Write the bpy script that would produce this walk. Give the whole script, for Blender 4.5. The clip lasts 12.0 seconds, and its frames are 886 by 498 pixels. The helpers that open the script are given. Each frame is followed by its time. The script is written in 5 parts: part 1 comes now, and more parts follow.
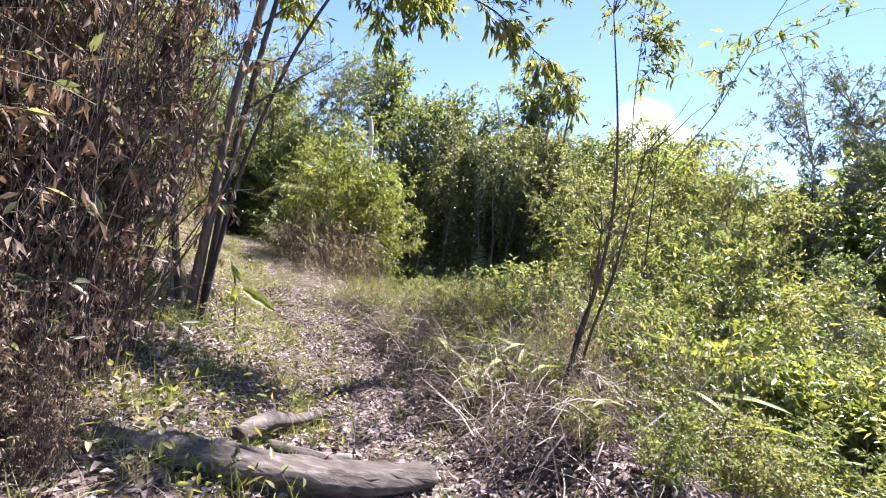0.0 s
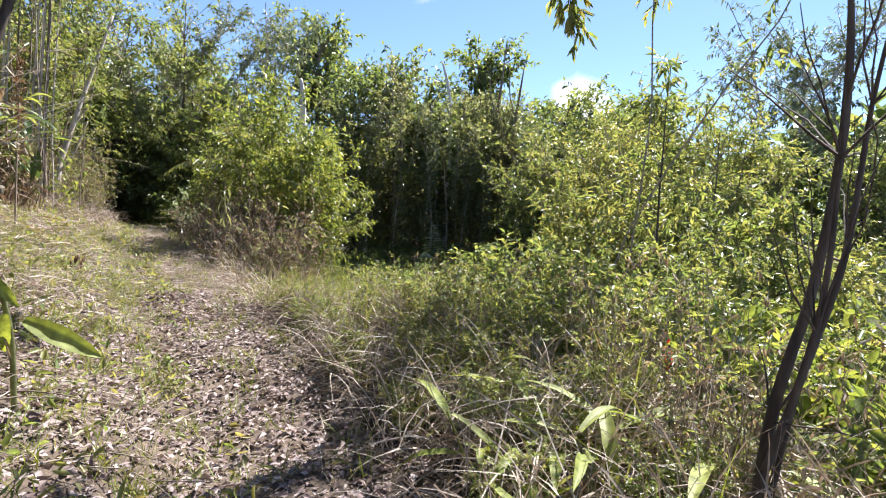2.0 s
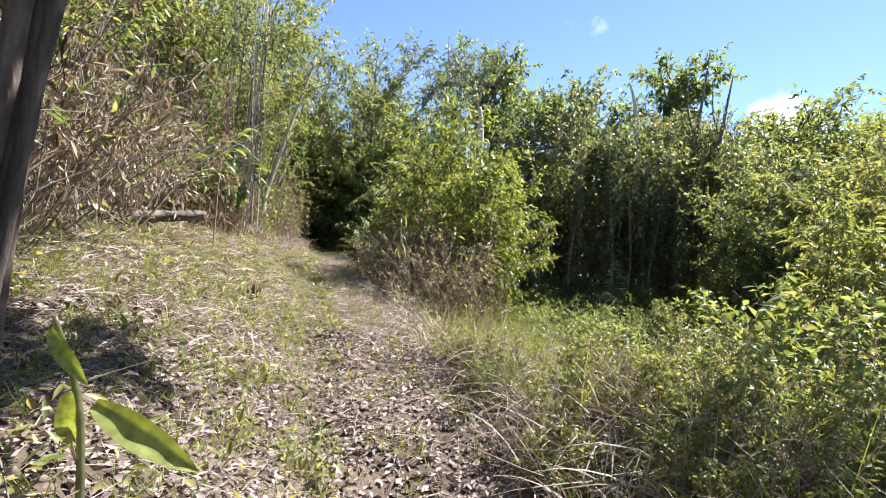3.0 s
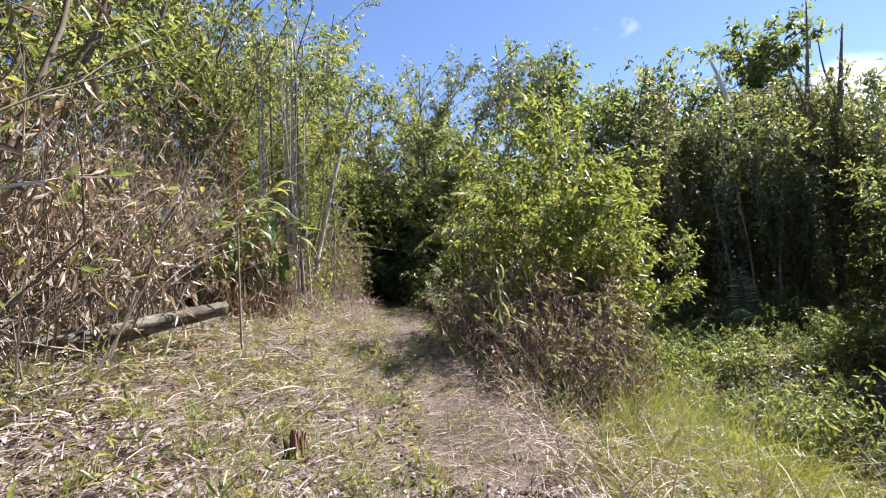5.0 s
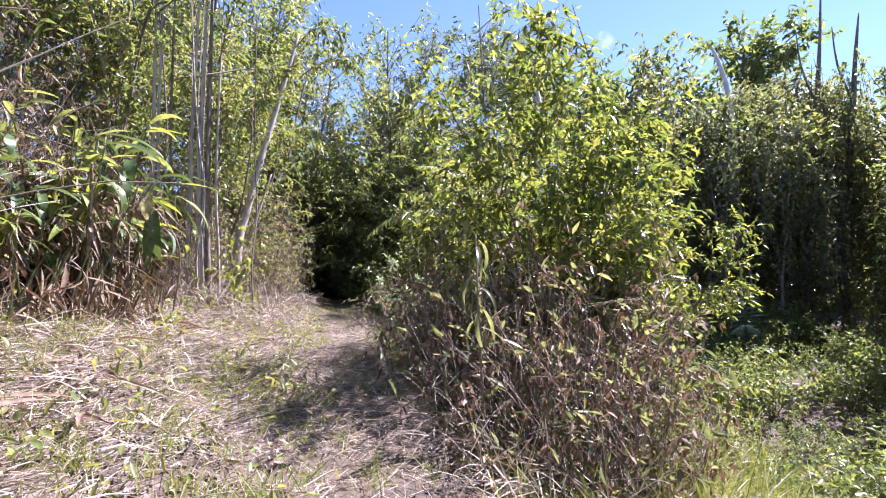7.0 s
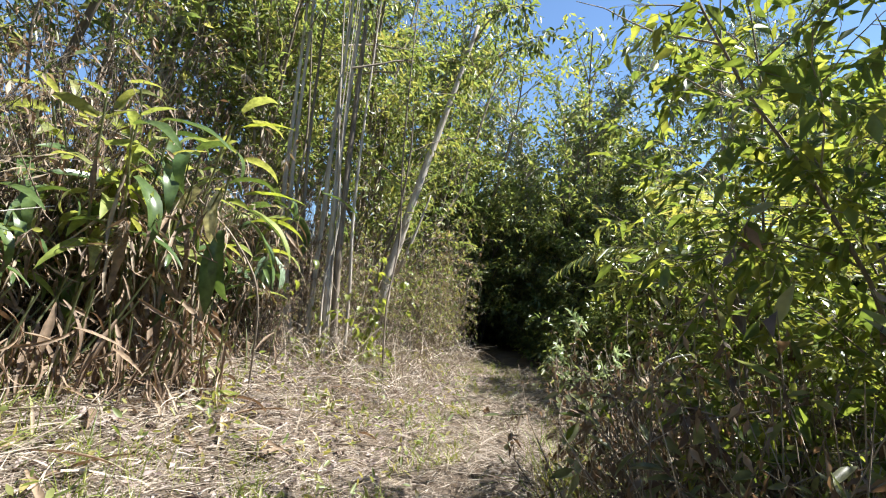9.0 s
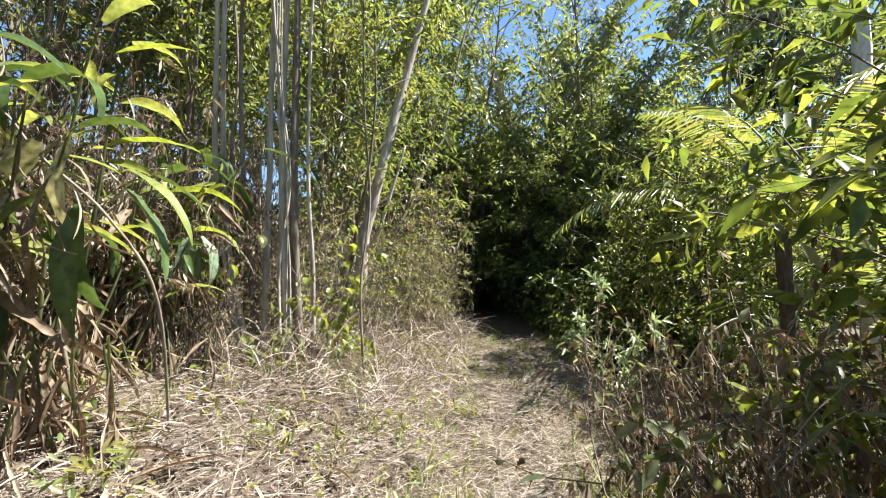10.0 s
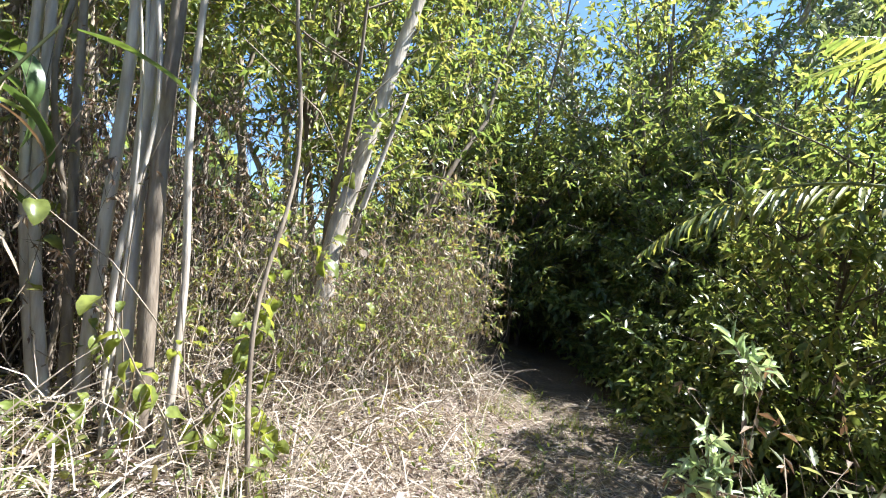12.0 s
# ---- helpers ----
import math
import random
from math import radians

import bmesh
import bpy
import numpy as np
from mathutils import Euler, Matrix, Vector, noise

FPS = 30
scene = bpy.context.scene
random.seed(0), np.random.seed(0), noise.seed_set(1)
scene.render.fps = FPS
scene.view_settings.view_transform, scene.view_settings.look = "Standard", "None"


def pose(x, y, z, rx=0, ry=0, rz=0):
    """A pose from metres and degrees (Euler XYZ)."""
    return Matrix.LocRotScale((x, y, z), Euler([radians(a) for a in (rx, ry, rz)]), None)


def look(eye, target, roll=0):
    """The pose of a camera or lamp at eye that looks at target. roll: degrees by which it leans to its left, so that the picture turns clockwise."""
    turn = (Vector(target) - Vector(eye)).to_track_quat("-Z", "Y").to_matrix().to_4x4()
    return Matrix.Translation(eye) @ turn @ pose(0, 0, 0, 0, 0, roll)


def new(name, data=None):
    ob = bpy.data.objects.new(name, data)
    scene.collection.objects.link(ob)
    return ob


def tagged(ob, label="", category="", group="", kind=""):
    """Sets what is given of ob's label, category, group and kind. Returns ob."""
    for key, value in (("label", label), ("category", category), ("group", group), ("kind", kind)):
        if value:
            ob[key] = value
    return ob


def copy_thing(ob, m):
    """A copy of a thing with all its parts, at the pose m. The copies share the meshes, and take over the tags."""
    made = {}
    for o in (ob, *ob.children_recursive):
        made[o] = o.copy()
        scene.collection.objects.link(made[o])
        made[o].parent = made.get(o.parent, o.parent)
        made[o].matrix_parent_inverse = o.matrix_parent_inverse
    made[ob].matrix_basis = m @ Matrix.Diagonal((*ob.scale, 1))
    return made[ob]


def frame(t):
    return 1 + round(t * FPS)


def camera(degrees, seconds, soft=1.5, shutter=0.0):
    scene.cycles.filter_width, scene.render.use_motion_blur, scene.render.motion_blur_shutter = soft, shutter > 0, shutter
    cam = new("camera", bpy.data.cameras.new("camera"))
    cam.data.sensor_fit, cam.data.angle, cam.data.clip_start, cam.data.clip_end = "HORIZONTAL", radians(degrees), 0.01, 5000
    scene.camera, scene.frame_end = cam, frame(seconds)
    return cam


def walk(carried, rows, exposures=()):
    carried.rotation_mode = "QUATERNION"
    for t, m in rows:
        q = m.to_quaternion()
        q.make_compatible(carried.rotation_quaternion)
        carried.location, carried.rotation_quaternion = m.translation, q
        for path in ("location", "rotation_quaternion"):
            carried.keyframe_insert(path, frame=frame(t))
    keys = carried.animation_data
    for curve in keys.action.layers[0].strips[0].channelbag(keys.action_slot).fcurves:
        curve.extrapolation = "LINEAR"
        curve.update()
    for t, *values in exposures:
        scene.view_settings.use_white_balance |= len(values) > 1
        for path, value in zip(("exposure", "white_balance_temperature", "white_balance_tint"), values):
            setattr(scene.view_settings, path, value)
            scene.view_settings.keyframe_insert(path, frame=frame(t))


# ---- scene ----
cam = camera(84.4, 12.0, soft=1.15)
PATH = [
    (0, (0.032, 0.149, 1.485), (0.045, 2.148, 1.405), 5.6),
    (0.5, (-0.062, 0.468, 1.529), (0.2, 2.436, 1.29), -0.0),
    (1, (-0.111, 0.989, 1.512), (0.161, 2.966, 1.374), 2.9),
    (1.5, (-0.151, 1.621, 1.402), (0.142, 3.598, 1.32), 0.6),
    (2, (-0.133, 2.288, 1.339), (0.105, 4.269, 1.199), 3.2),
    (2.5, (-0.345, 3.135, 1.271), (-0.784, 5.067, 0.998), 13.7),
    (3, (-0.496, 3.548, 1.317), (-0.93, 5.5, 1.264), 4.4),
    (3.2, (-0.572, 3.708, 1.314), (-1.139, 5.626, 1.281), -2.3),
    (4.8, (-1.491, 5.365, 1.514), (-2.208, 7.233, 1.528), -4.2),
    (5, (-1.545, 5.6, 1.601), (-2.217, 7.482, 1.668), -4.2),
    (5.5, (-1.709, 6.131, 1.6), (-2.302, 8.042, 1.611), -1.0),
    (6, (-1.623, 6.617, 1.5), (-1.99, 8.576, 1.338), -8.1),
    (6.5, (-1.884, 7.082, 1.498), (-2.465, 8.993, 1.384), -5.2),
    (7, (-2.153, 7.817, 1.437), (-2.707, 9.737, 1.502), -1.6),
    (7.2, (-2.323, 7.918, 1.526), (-3.041, 9.785, 1.494), -1.4),
    (8.8, (-2.883, 9.693, 1.665), (-3.95, 11.375, 1.845), 4.4),
    (9, (-2.986, 9.995, 1.704), (-4.223, 11.555, 1.896), 3.6),
    (9.5, (-3.377, 10.444, 1.742), (-4.719, 11.921, 1.871), -1.7),
    (10, (-3.675, 10.873, 1.772), (-4.866, 12.479, 1.815), -1.4),
    (10.5, (-3.927, 11.388, 1.81), (-5.295, 12.846, 1.762), 3.9),
    (11, (-4.214, 11.84, 1.799), (-5.584, 13.297, 1.816), -0.7),
    (11.5, (-4.462, 12.363, 1.776), (-5.832, 13.807, 1.969), -0.6),
    (12, (-4.732, 12.819, 1.8), (-6.095, 14.279, 1.908), 3.5),
]
walk(cam, [(t, look(eye, target, roll)) for t, eye, target, roll in PATH], [(0.0, 2.0, 6100, 22), (0.5, 1.6, 6200, 18), (1.0, 1.65, 6500, 14), (1.5, 1.85, 6400, 16), (2.5, 1.7, 6300, 12), (3.0, 1.8, 6300, 14), (5.0, 1.6, 6250, 20), (5.5, 1.8, 6100, 22), (7.0, 2.05, 5800, 30),
                 (9.0, 1.75, 6350, 7), (9.5, 1.85, 6450, 6), (10.5, 1.8, 6450, 6), (11.5, 2.05, 6350, 5), (12.0, 2.25, 6050, 7)])

# ---------------------------------------------------------------- light
SUN_AZ, SUN_EL = radians(43), radians(53)
sun_way = Vector((math.sin(SUN_AZ) * math.cos(SUN_EL), math.cos(SUN_AZ) * math.cos(SUN_EL), math.sin(SUN_EL)))
sun = new("sun", bpy.data.lights.new("sun", "SUN"))
sun.data.energy, sun.data.angle, sun.data.color = 5.0, radians(0.53), (1.0, 0.965, 0.9)
sun.matrix_world = look(sun_way * 60, (0, 0, 0))

world = bpy.data.worlds.new("sky")
scene.world = world
world.use_nodes = True
wn, wl = world.node_tree.nodes, world.node_tree.links
wn.clear()
w_out, w_bg, w_sky = wn.new("ShaderNodeOutputWorld"), wn.new("ShaderNodeBackground"), wn.new("ShaderNodeTexSky")
w_sky.sky_type, w_sky.sun_disc = "NISHITA", False
w_sky.sun_elevation, w_sky.sun_rotation = SUN_EL, SUN_AZ
w_sky.altitude, w_sky.air_density, w_sky.dust_density, w_sky.ozone_density = 900, 1.0, 0.15, 4.0
w_co, w_noise, w_ramp, w_mix = wn.new("ShaderNodeTexCoord"), wn.new("ShaderNodeTexNoise"), wn.new("ShaderNodeValToRGB"), wn.new("ShaderNodeMix")
w_noise.inputs["Scale"].default_value, w_noise.inputs["Detail"].default_value = 3.4, 7.0
w_ramp.color_ramp.elements[0].position, w_ramp.color_ramp.elements[1].position = 0.67, 0.79
w_mix.data_type = "RGBA"
w_mix.inputs["B"].default_value = (8.0, 8.3, 8.8, 1)
wl.new(w_co.outputs["Generated"], w_noise.inputs["Vector"])
w_far, w_near, w_add = wn.new("ShaderNodeVectorMath"), wn.new("ShaderNodeMapRange"), wn.new("ShaderNodeMath")
w_far.operation = "DISTANCE"
w_far.inputs[1].default_value = (0.36, 0.9, 0.23)
w_near.inputs["From Max"].default_value, w_near.inputs["To Min"].default_value, w_near.inputs["To Max"].default_value = 0.11, 0.2, 0.0
w_add.operation = "ADD"
wl.new(w_co.outputs["Generated"], w_far.inputs[0])
wl.new(w_far.outputs["Value"], w_near.inputs["Value"])
wl.new(w_near.outputs["Result"], w_add.inputs[0])
wl.new(w_noise.outputs["Fac"], w_add.inputs[1])
wl.new(w_add.outputs[0], w_ramp.inputs["Fac"])
wl.new(w_ramp.outputs["Color"], w_mix.inputs["Factor"])
wl.new(w_sky.outputs["Color"], w_mix.inputs["A"])
wl.new(w_mix.outputs["Result"], w_bg.inputs["Color"])
w_bg.inputs["Strength"].default_value = 0.068
wl.new(w_bg.outputs["Background"], w_out.inputs["Surface"])


# ---------------------------------------------------------------- materials
def material(name):
    m = bpy.data.materials.new(name)
    m.use_nodes = True
    m.node_tree.nodes.clear()
    return m, m.node_tree.nodes, m.node_tree.links


def ramp_node(nodes, colours):
    r = nodes.new("ShaderNodeValToRGB")
    r.color_ramp.interpolation = "LINEAR"
    while len(r.color_ramp.elements) < len(colours):
        r.color_ramp.elements.new(0.5)
    for i, c in enumerate(colours):
        r.color_ramp.elements[i].position = i / (len(colours) - 1)
        r.color_ramp.elements[i].color = (*c, 1)
    return r


def leaf_material(name, colours, through_colour, share=0.35, rough=0.42, blotch=0.35):
    """Leaves: a colour of its own for each leaf, blotches, a waxy gloss, and light that shines through."""
    m, n, l = material(name)
    out, bsdf, trans, mix = n.new("ShaderNodeOutputMaterial"), n.new("ShaderNodeBsdfPrincipled"), n.new("ShaderNodeBsdfTranslucent"), n.new("ShaderNodeMixShader")
    geo, info = n.new("ShaderNodeNewGeometry"), n.new("ShaderNodeObjectInfo")
    r = ramp_node(n, colours)
    spread = n.new("ShaderNodeMath"); spread.operation = "MULTIPLY_ADD"
    spread.inputs[1].default_value = 0.25
    l.new(info.outputs["Random"], spread.inputs[0])
    scaled = n.new("ShaderNodeMath"); scaled.operation = "MULTIPLY"; scaled.inputs[1].default_value = 0.75
    l.new(geo.outputs["Random Per Island"], scaled.inputs[0])
    l.new(scaled.outputs[0], spread.inputs[2])
    l.new(spread.outputs[0], r.inputs["Fac"])
    co, tex = n.new("ShaderNodeTexCoord"), n.new("ShaderNodeTexNoise")
    tex.inputs["Scale"].default_value, tex.inputs["Detail"].default_value = 22.0, 4.0
    l.new(co.outputs["Object"], tex.inputs["Vector"])
    hsv = n.new("ShaderNodeHueSaturation")
    val = n.new("ShaderNodeMapRange")
    val.inputs["From Min"].default_value, val.inputs["From Max"].default_value = 0.3, 0.7
    val.inputs["To Min"].default_value, val.inputs["To Max"].default_value = 1 - blotch, 1 + blotch
    l.new(tex.outputs["Fac"], val.inputs["Value"])
    l.new(val.outputs["Result"], hsv.inputs["Value"])
    l.new(r.outputs["Color"], hsv.inputs["Color"])
    l.new(hsv.outputs["Color"], bsdf.inputs["Base Color"])
    tint = n.new("ShaderNodeMix"); tint.data_type = "RGBA"; tint.blend_type = "MULTIPLY"
    tint.inputs["Factor"].default_value = 1.0
    tint.inputs["B"].default_value = (*through_colour, 1)
    l.new(hsv.outputs["Color"], tint.inputs["A"])
    l.new(tint.outputs["Result"], trans.inputs["Color"])
    bsdf.inputs["Roughness"].default_value = rough
    mix.inputs["Fac"].default_value = share
    l.new(bsdf.outputs[0], mix.inputs[1]); l.new(trans.outputs[0], mix.inputs[2]); l.new(mix.outputs[0], out.inputs["Surface"])
    return m


def rough_material(name, colours, scale=6.0, stretch=(1, 1, 1), rough=0.9, bump=0.5, fine=40.0, island=0.0):
    """Bark, soil and straw: noise at two scales in colour and relief."""
    m, n, l = material(name)
    out, bsdf = n.new("ShaderNodeOutputMaterial"), n.new("ShaderNodeBsdfPrincipled")
    co, mp = n.new("ShaderNodeTexCoord"), n.new("ShaderNodeMapping")
    mp.inputs["Scale"].default_value = stretch
    l.new(co.outputs["Object"], mp.inputs["Vector"])
    big, small = n.new("ShaderNodeTexNoise"), n.new("ShaderNodeTexNoise")
    big.inputs["Scale"].default_value, big.inputs["Detail"].default_value = scale, 5.0
    small.inputs["Scale"].default_value, small.inputs["Detail"].default_value = fine, 6.0
    l.new(mp.outputs["Vector"], big.inputs["Vector"]); l.new(mp.outputs["Vector"], small.inputs["Vector"])
    add = n.new("ShaderNodeMath"); add.operation = "MULTIPLY_ADD"; add.inputs[1].default_value = 0.55
    l.new(small.outputs["Fac"], add.inputs[0])
    half = n.new("ShaderNodeMath"); half.operation = "MULTIPLY"; half.inputs[1].default_value = 0.45
    l.new(big.outputs["Fac"], half.inputs[0]); l.new(half.outputs[0], add.inputs[2])
    fac = n.new("ShaderNodeMapRange")
    fac.inputs["From Min"].default_value, fac.inputs["From Max"].default_value = 0.32, 0.68
    l.new(add.outputs[0], fac.inputs["Value"])
    last = fac.outputs["Result"]
    if island:
        geo, mi = n.new("ShaderNodeNewGeometry"), n.new("ShaderNodeMix")
        mi.inputs["Factor"].default_value = island
        l.new(last, mi.inputs["A"]); l.new(geo.outputs["Random Per Island"], mi.inputs["B"])
        last = mi.outputs["Result"]
    r = ramp_node(n, colours)
    l.new(last, r.inputs["Fac"]); l.new(r.outputs["Color"], bsdf.inputs["Base Color"])
    bp = n.new("ShaderNodeBump")
    bp.inputs["Strength"].default_value, bp.inputs["Distance"].default_value = bump, 0.02
    l.new(add.outputs[0], bp.inputs["Height"]); l.new(bp.outputs["Normal"], bsdf.inputs["Normal"])
    bsdf.inputs["Roughness"].default_value = rough
    l.new(bsdf.outputs[0], out.inputs["Surface"])
    return m


YG = (1.75, 1.7, 0.95)
M_LEAF_BRIGHT = leaf_material("leaf_bright_green", [(0.085, 0.123, 0.046), (0.145, 0.186, 0.063), (0.230, 0.235, 0.086), (0.271, 0.227, 0.097)], YG, 0.45)
M_LEAF_SHRUB = leaf_material("leaf_shrub", [(0.065, 0.1, 0.03), (0.115, 0.155, 0.04), (0.185, 0.21, 0.055), (0.29, 0.275, 0.09)], (1.85, 1.7, .9), 0.52, 0.34)
M_LEAF_MID = leaf_material("leaf_green", [(0.068, 0.097, 0.041), (0.106, 0.142, 0.053), (0.167, 0.188, 0.070), (0.258, 0.228, 0.114)], YG, 0.56, 0.34)
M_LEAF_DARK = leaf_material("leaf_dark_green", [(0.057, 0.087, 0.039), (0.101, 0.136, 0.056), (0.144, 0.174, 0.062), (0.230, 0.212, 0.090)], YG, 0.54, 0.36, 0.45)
M_LEAF_GREY = leaf_material("leaf_grey_green", [(0.10, 0.13, 0.07), (0.15, 0.18, 0.10), (0.2, 0.22, 0.13)], (1.3, 1.3, 0.9), 0.3)
M_LEAF_PALE = leaf_material("leaf_pale_glossy", [(0.24, 0.32, 0.16), (0.36, 0.42, 0.26), (0.5, 0.54, 0.38)], (1.2, 1.25, 0.8), 0.3, 0.28)
M_LEAF_YELLOW = leaf_material("leaf_yellow_green", [(0.12, 0.17, 0.03), (0.2, 0.24, 0.05), (0.3, 0.3, 0.09)], (1.7, 1.6, 0.8), 0.4, 0.58)
M_LEAF_OLIVE = leaf_material("leaf_olive", [(0.069, 0.088, 0.043), (0.119, 0.138, 0.068), (0.175, 0.188, 0.101), (0.250, 0.244, 0.149)], (1.6, 1.5, 0.9), 0.54, 0.34)
M_LEAF_DRY = leaf_material("leaf_dry", [(0.097, 0.067, 0.050), (0.216, 0.162, 0.114), (0.357, 0.290, 0.213), (0.519, 0.457, 0.364)], (1.4, 1.15, 0.8), 0.22, 0.7)
M_LEAF_BROWN = leaf_material("leaf_brown", [(0.069, 0.043, 0.033), (0.138, 0.094, 0.065), (0.234, 0.165, 0.110), (0.357, 0.273, 0.188)], (1.4, 1.1, 0.8), 0.2, 0.7)
M_LITTER = leaf_material("litter_leaf", [(0.095, 0.064, 0.060), (0.190, 0.137, 0.126), (0.304, 0.245, 0.231), (0.475, 0.413, 0.400)], (1.2, 1.0, 0.8), 0.12, 0.75)
M_STRAW = leaf_material("straw", [(0.145, 0.108, 0.081), (0.272, 0.220, 0.171), (0.408, 0.346, 0.287), (0.527, 0.469, 0.415)], (1.2, 1.0, 0.8), 0.15, 0.75)
M_GRASS = leaf_material("grass_blade", [(0.09, 0.14, 0.03), (0.15, 0.2, 0.04), (0.25, 0.27, 0.07), (0.38, 0.33, 0.16)], (1.6, 1.5, 0.7), 0.35, 0.5)
M_LEAF_GINGER = leaf_material("leaf_ginger", [(0.03, 0.06, 0.025), (0.05, 0.09, 0.035), (0.085, 0.125, 0.04), (0.16, 0.18, 0.05)], (1.7, 1.6, 0.8), 0.3, 0.32)
M_RED = leaf_material("red_petal", [(0.45, 0.02, 0.015), (0.6, 0.05, 0.03)], (1.4, 0.6, 0.5), 0.3)
M_ORANGE = leaf_material("rust_seed", [(0.14, 0.075, 0.04), (0.22, 0.125, 0.065), (0.3, 0.19, 0.11)], (1.2, 1.0, 0.7), 0.2, 0.7)
M_SOIL = rough_material("soil", [(0.034, 0.024, 0.017), (0.08, 0.056, 0.039), (0.15, 0.112, 0.078)], 2.2, bump=0.9, fine=34.0)
M_BARK = rough_material("bark_grey_brown", [(0.07, 0.052, 0.04), (0.16, 0.125, 0.095), (0.27, 0.225, 0.18)], 7.0, (1, 1, 0.22), bump=0.8, fine=38.0)
M_BARK_DARK = rough_material("bark_dark", [(0.03, 0.022, 0.018), (0.075, 0.057, 0.045), (0.14, 0.11, 0.085)], 7.0, (1, 1, 0.22), bump=0.8, fine=38.0)
M_BARK_PALE = rough_material("bark_pale", [(0.2, 0.165, 0.135), (0.38, 0.33, 0.285), (0.54, 0.49, 0.43)], 6.0, (1, 1, 0.16), bump=0.7, fine=34.0)
M_TWIG = rough_material("twig", [(0.1, 0.075, 0.055), (0.2, 0.16, 0.12), (0.36, 0.3, 0.235)], 5.0, (1, 1, 0.4), bump=0.4, fine=30.0, island=0.6)
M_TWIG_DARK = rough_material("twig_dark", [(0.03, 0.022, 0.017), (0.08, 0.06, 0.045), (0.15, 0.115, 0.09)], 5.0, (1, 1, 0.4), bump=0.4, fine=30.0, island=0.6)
M_STUMP = rough_material("splintered_wood", [(0.06, 0.03, 0.02), (0.14, 0.07, 0.045), (0.26, 0.15, 0.1)], 9.0, (1, 1, 0.2), bump=0.8, fine=50.0)
M_LOG = rough_material("weathered_log", [(0.03, 0.024, 0.02), (0.1, 0.08, 0.066), (0.27, 0.23, 0.2)], 5.0, (0.2, 1, 1), bump=1.0, fine=30.0)
M_CHAR = rough_material("mossy_log", [(0.035, 0.028, 0.022), (0.09, 0.075, 0.055), (0.2, 0.18, 0.13)], 6.0, (1, 0.4, 1), bump=1.0, fine=26.0)
M_WHITE_WOOD = rough_material("bleached_wood", [(0.4, 0.36, 0.31), (0.58, 0.54, 0.48), (0.7, 0.67, 0.62)], 4.0, (1, 1, 0.3), bump=0.4, fine=30.0)


# ---------------------------------------------------------------- mesh helpers
class Geo:
    """Gathers vertices and faces, and builds them as one mesh."""

    def __init__(self):
        self.v, self.f, self.n = [], [], 0

    def add(self, verts, *faces):
        verts = np.asarray(verts, float).reshape(-1, 3)
        for f in faces:
            self.f.append(np.asarray(f, np.int64) + self.n)
        self.v.append(verts)
        self.n += len(verts)

    def mesh(self, name, mat, smooth=True):
        me = bpy.data.meshes.new(name)
        if self.v:
            v = np.concatenate(self.v)
            me.vertices.add(len(v))
            me.vertices.foreach_set("co", v.ravel().astype(np.float32))
            loops = np.concatenate([f.ravel() for f in self.f])
            sizes = np.concatenate([np.full(len(f), f.shape[1]) for f in self.f])
            starts = np.concatenate([[0], np.cumsum(sizes)[:-1]])
            me.loops.add(len(loops))
            me.loops.foreach_set("vertex_index", loops.astype(np.int32))
            me.polygons.add(len(sizes))
            me.polygons.foreach_set("loop_start", starts.astype(np.int32))
            me.polygons.foreach_set("use_smooth", np.full(len(sizes), smooth))
            me.update(calc_edges=True)
        me.materials.append(mat)
        return me


def part(name, geo, mat, parent=None, label="", smooth=True):
    ob = new(name, geo.mesh(name, mat, smooth) if isinstance(geo, Geo) else geo)
    if parent:
        ob.parent = parent
    return tagged(ob, label)


def unit(a):
    return a / np.maximum(np.linalg.norm(a, axis=-1, keepdims=True), 1e-9)


def tubes(geo, lines, r0, r1, sides=5, caps=False, lumps=0.0, rng=None):
    """Tapered tubes along many polylines at once; lines: (N, n, 3)."""
    lines = np.asarray(lines, float)
    N, n, _ = lines.shape
    tan = unit(np.gradient(lines, axis=1))
    ref = np.where(np.abs(tan[..., 2:3]) > 0.85, np.array([1.0, 0.15, 0]), np.array([0.1, 0.05, 1.0]))
    a = unit(np.cross(tan, ref)); b = np.cross(tan, a)
    s = np.linspace(0, 1, n)[None, :]
    r = (np.asarray(r0, float).reshape(-1, 1) * (1 - s) + np.asarray(r1, float).reshape(-1, 1) * s)[..., None, None]
    th = np.linspace(0, 2 * np.pi, sides, endpoint=False)
    if lumps:
        r = r * (1 + rng.normal(0, lumps, (N, n, sides, 1)))
    v = lines[:, :, None, :] + r * (np.cos(th)[None, None, :, None] * a[:, :, None, :] + np.sin(th)[None, None, :, None] * b[:, :, None, :])
    i = np.arange(N)[:, None, None] * n * sides + np.arange(n - 1)[None, :, None] * sides
    k, k2 = np.arange(sides)[None, None, :], (np.arange(sides) + 1)[None, None, :] % sides
    q = np.stack([i + k, i + k2, i + k2 + sides, i + k + sides], -1).reshape(-1, 4)
    faces = [q]
    if caps:
        e = np.arange(N)[:, None] * n * sides
        faces += [e + np.arange(sides)[::-1][None, :], e + (n - 1) * sides + np.arange(sides)[None, :]]
    geo.add(v, *faces)


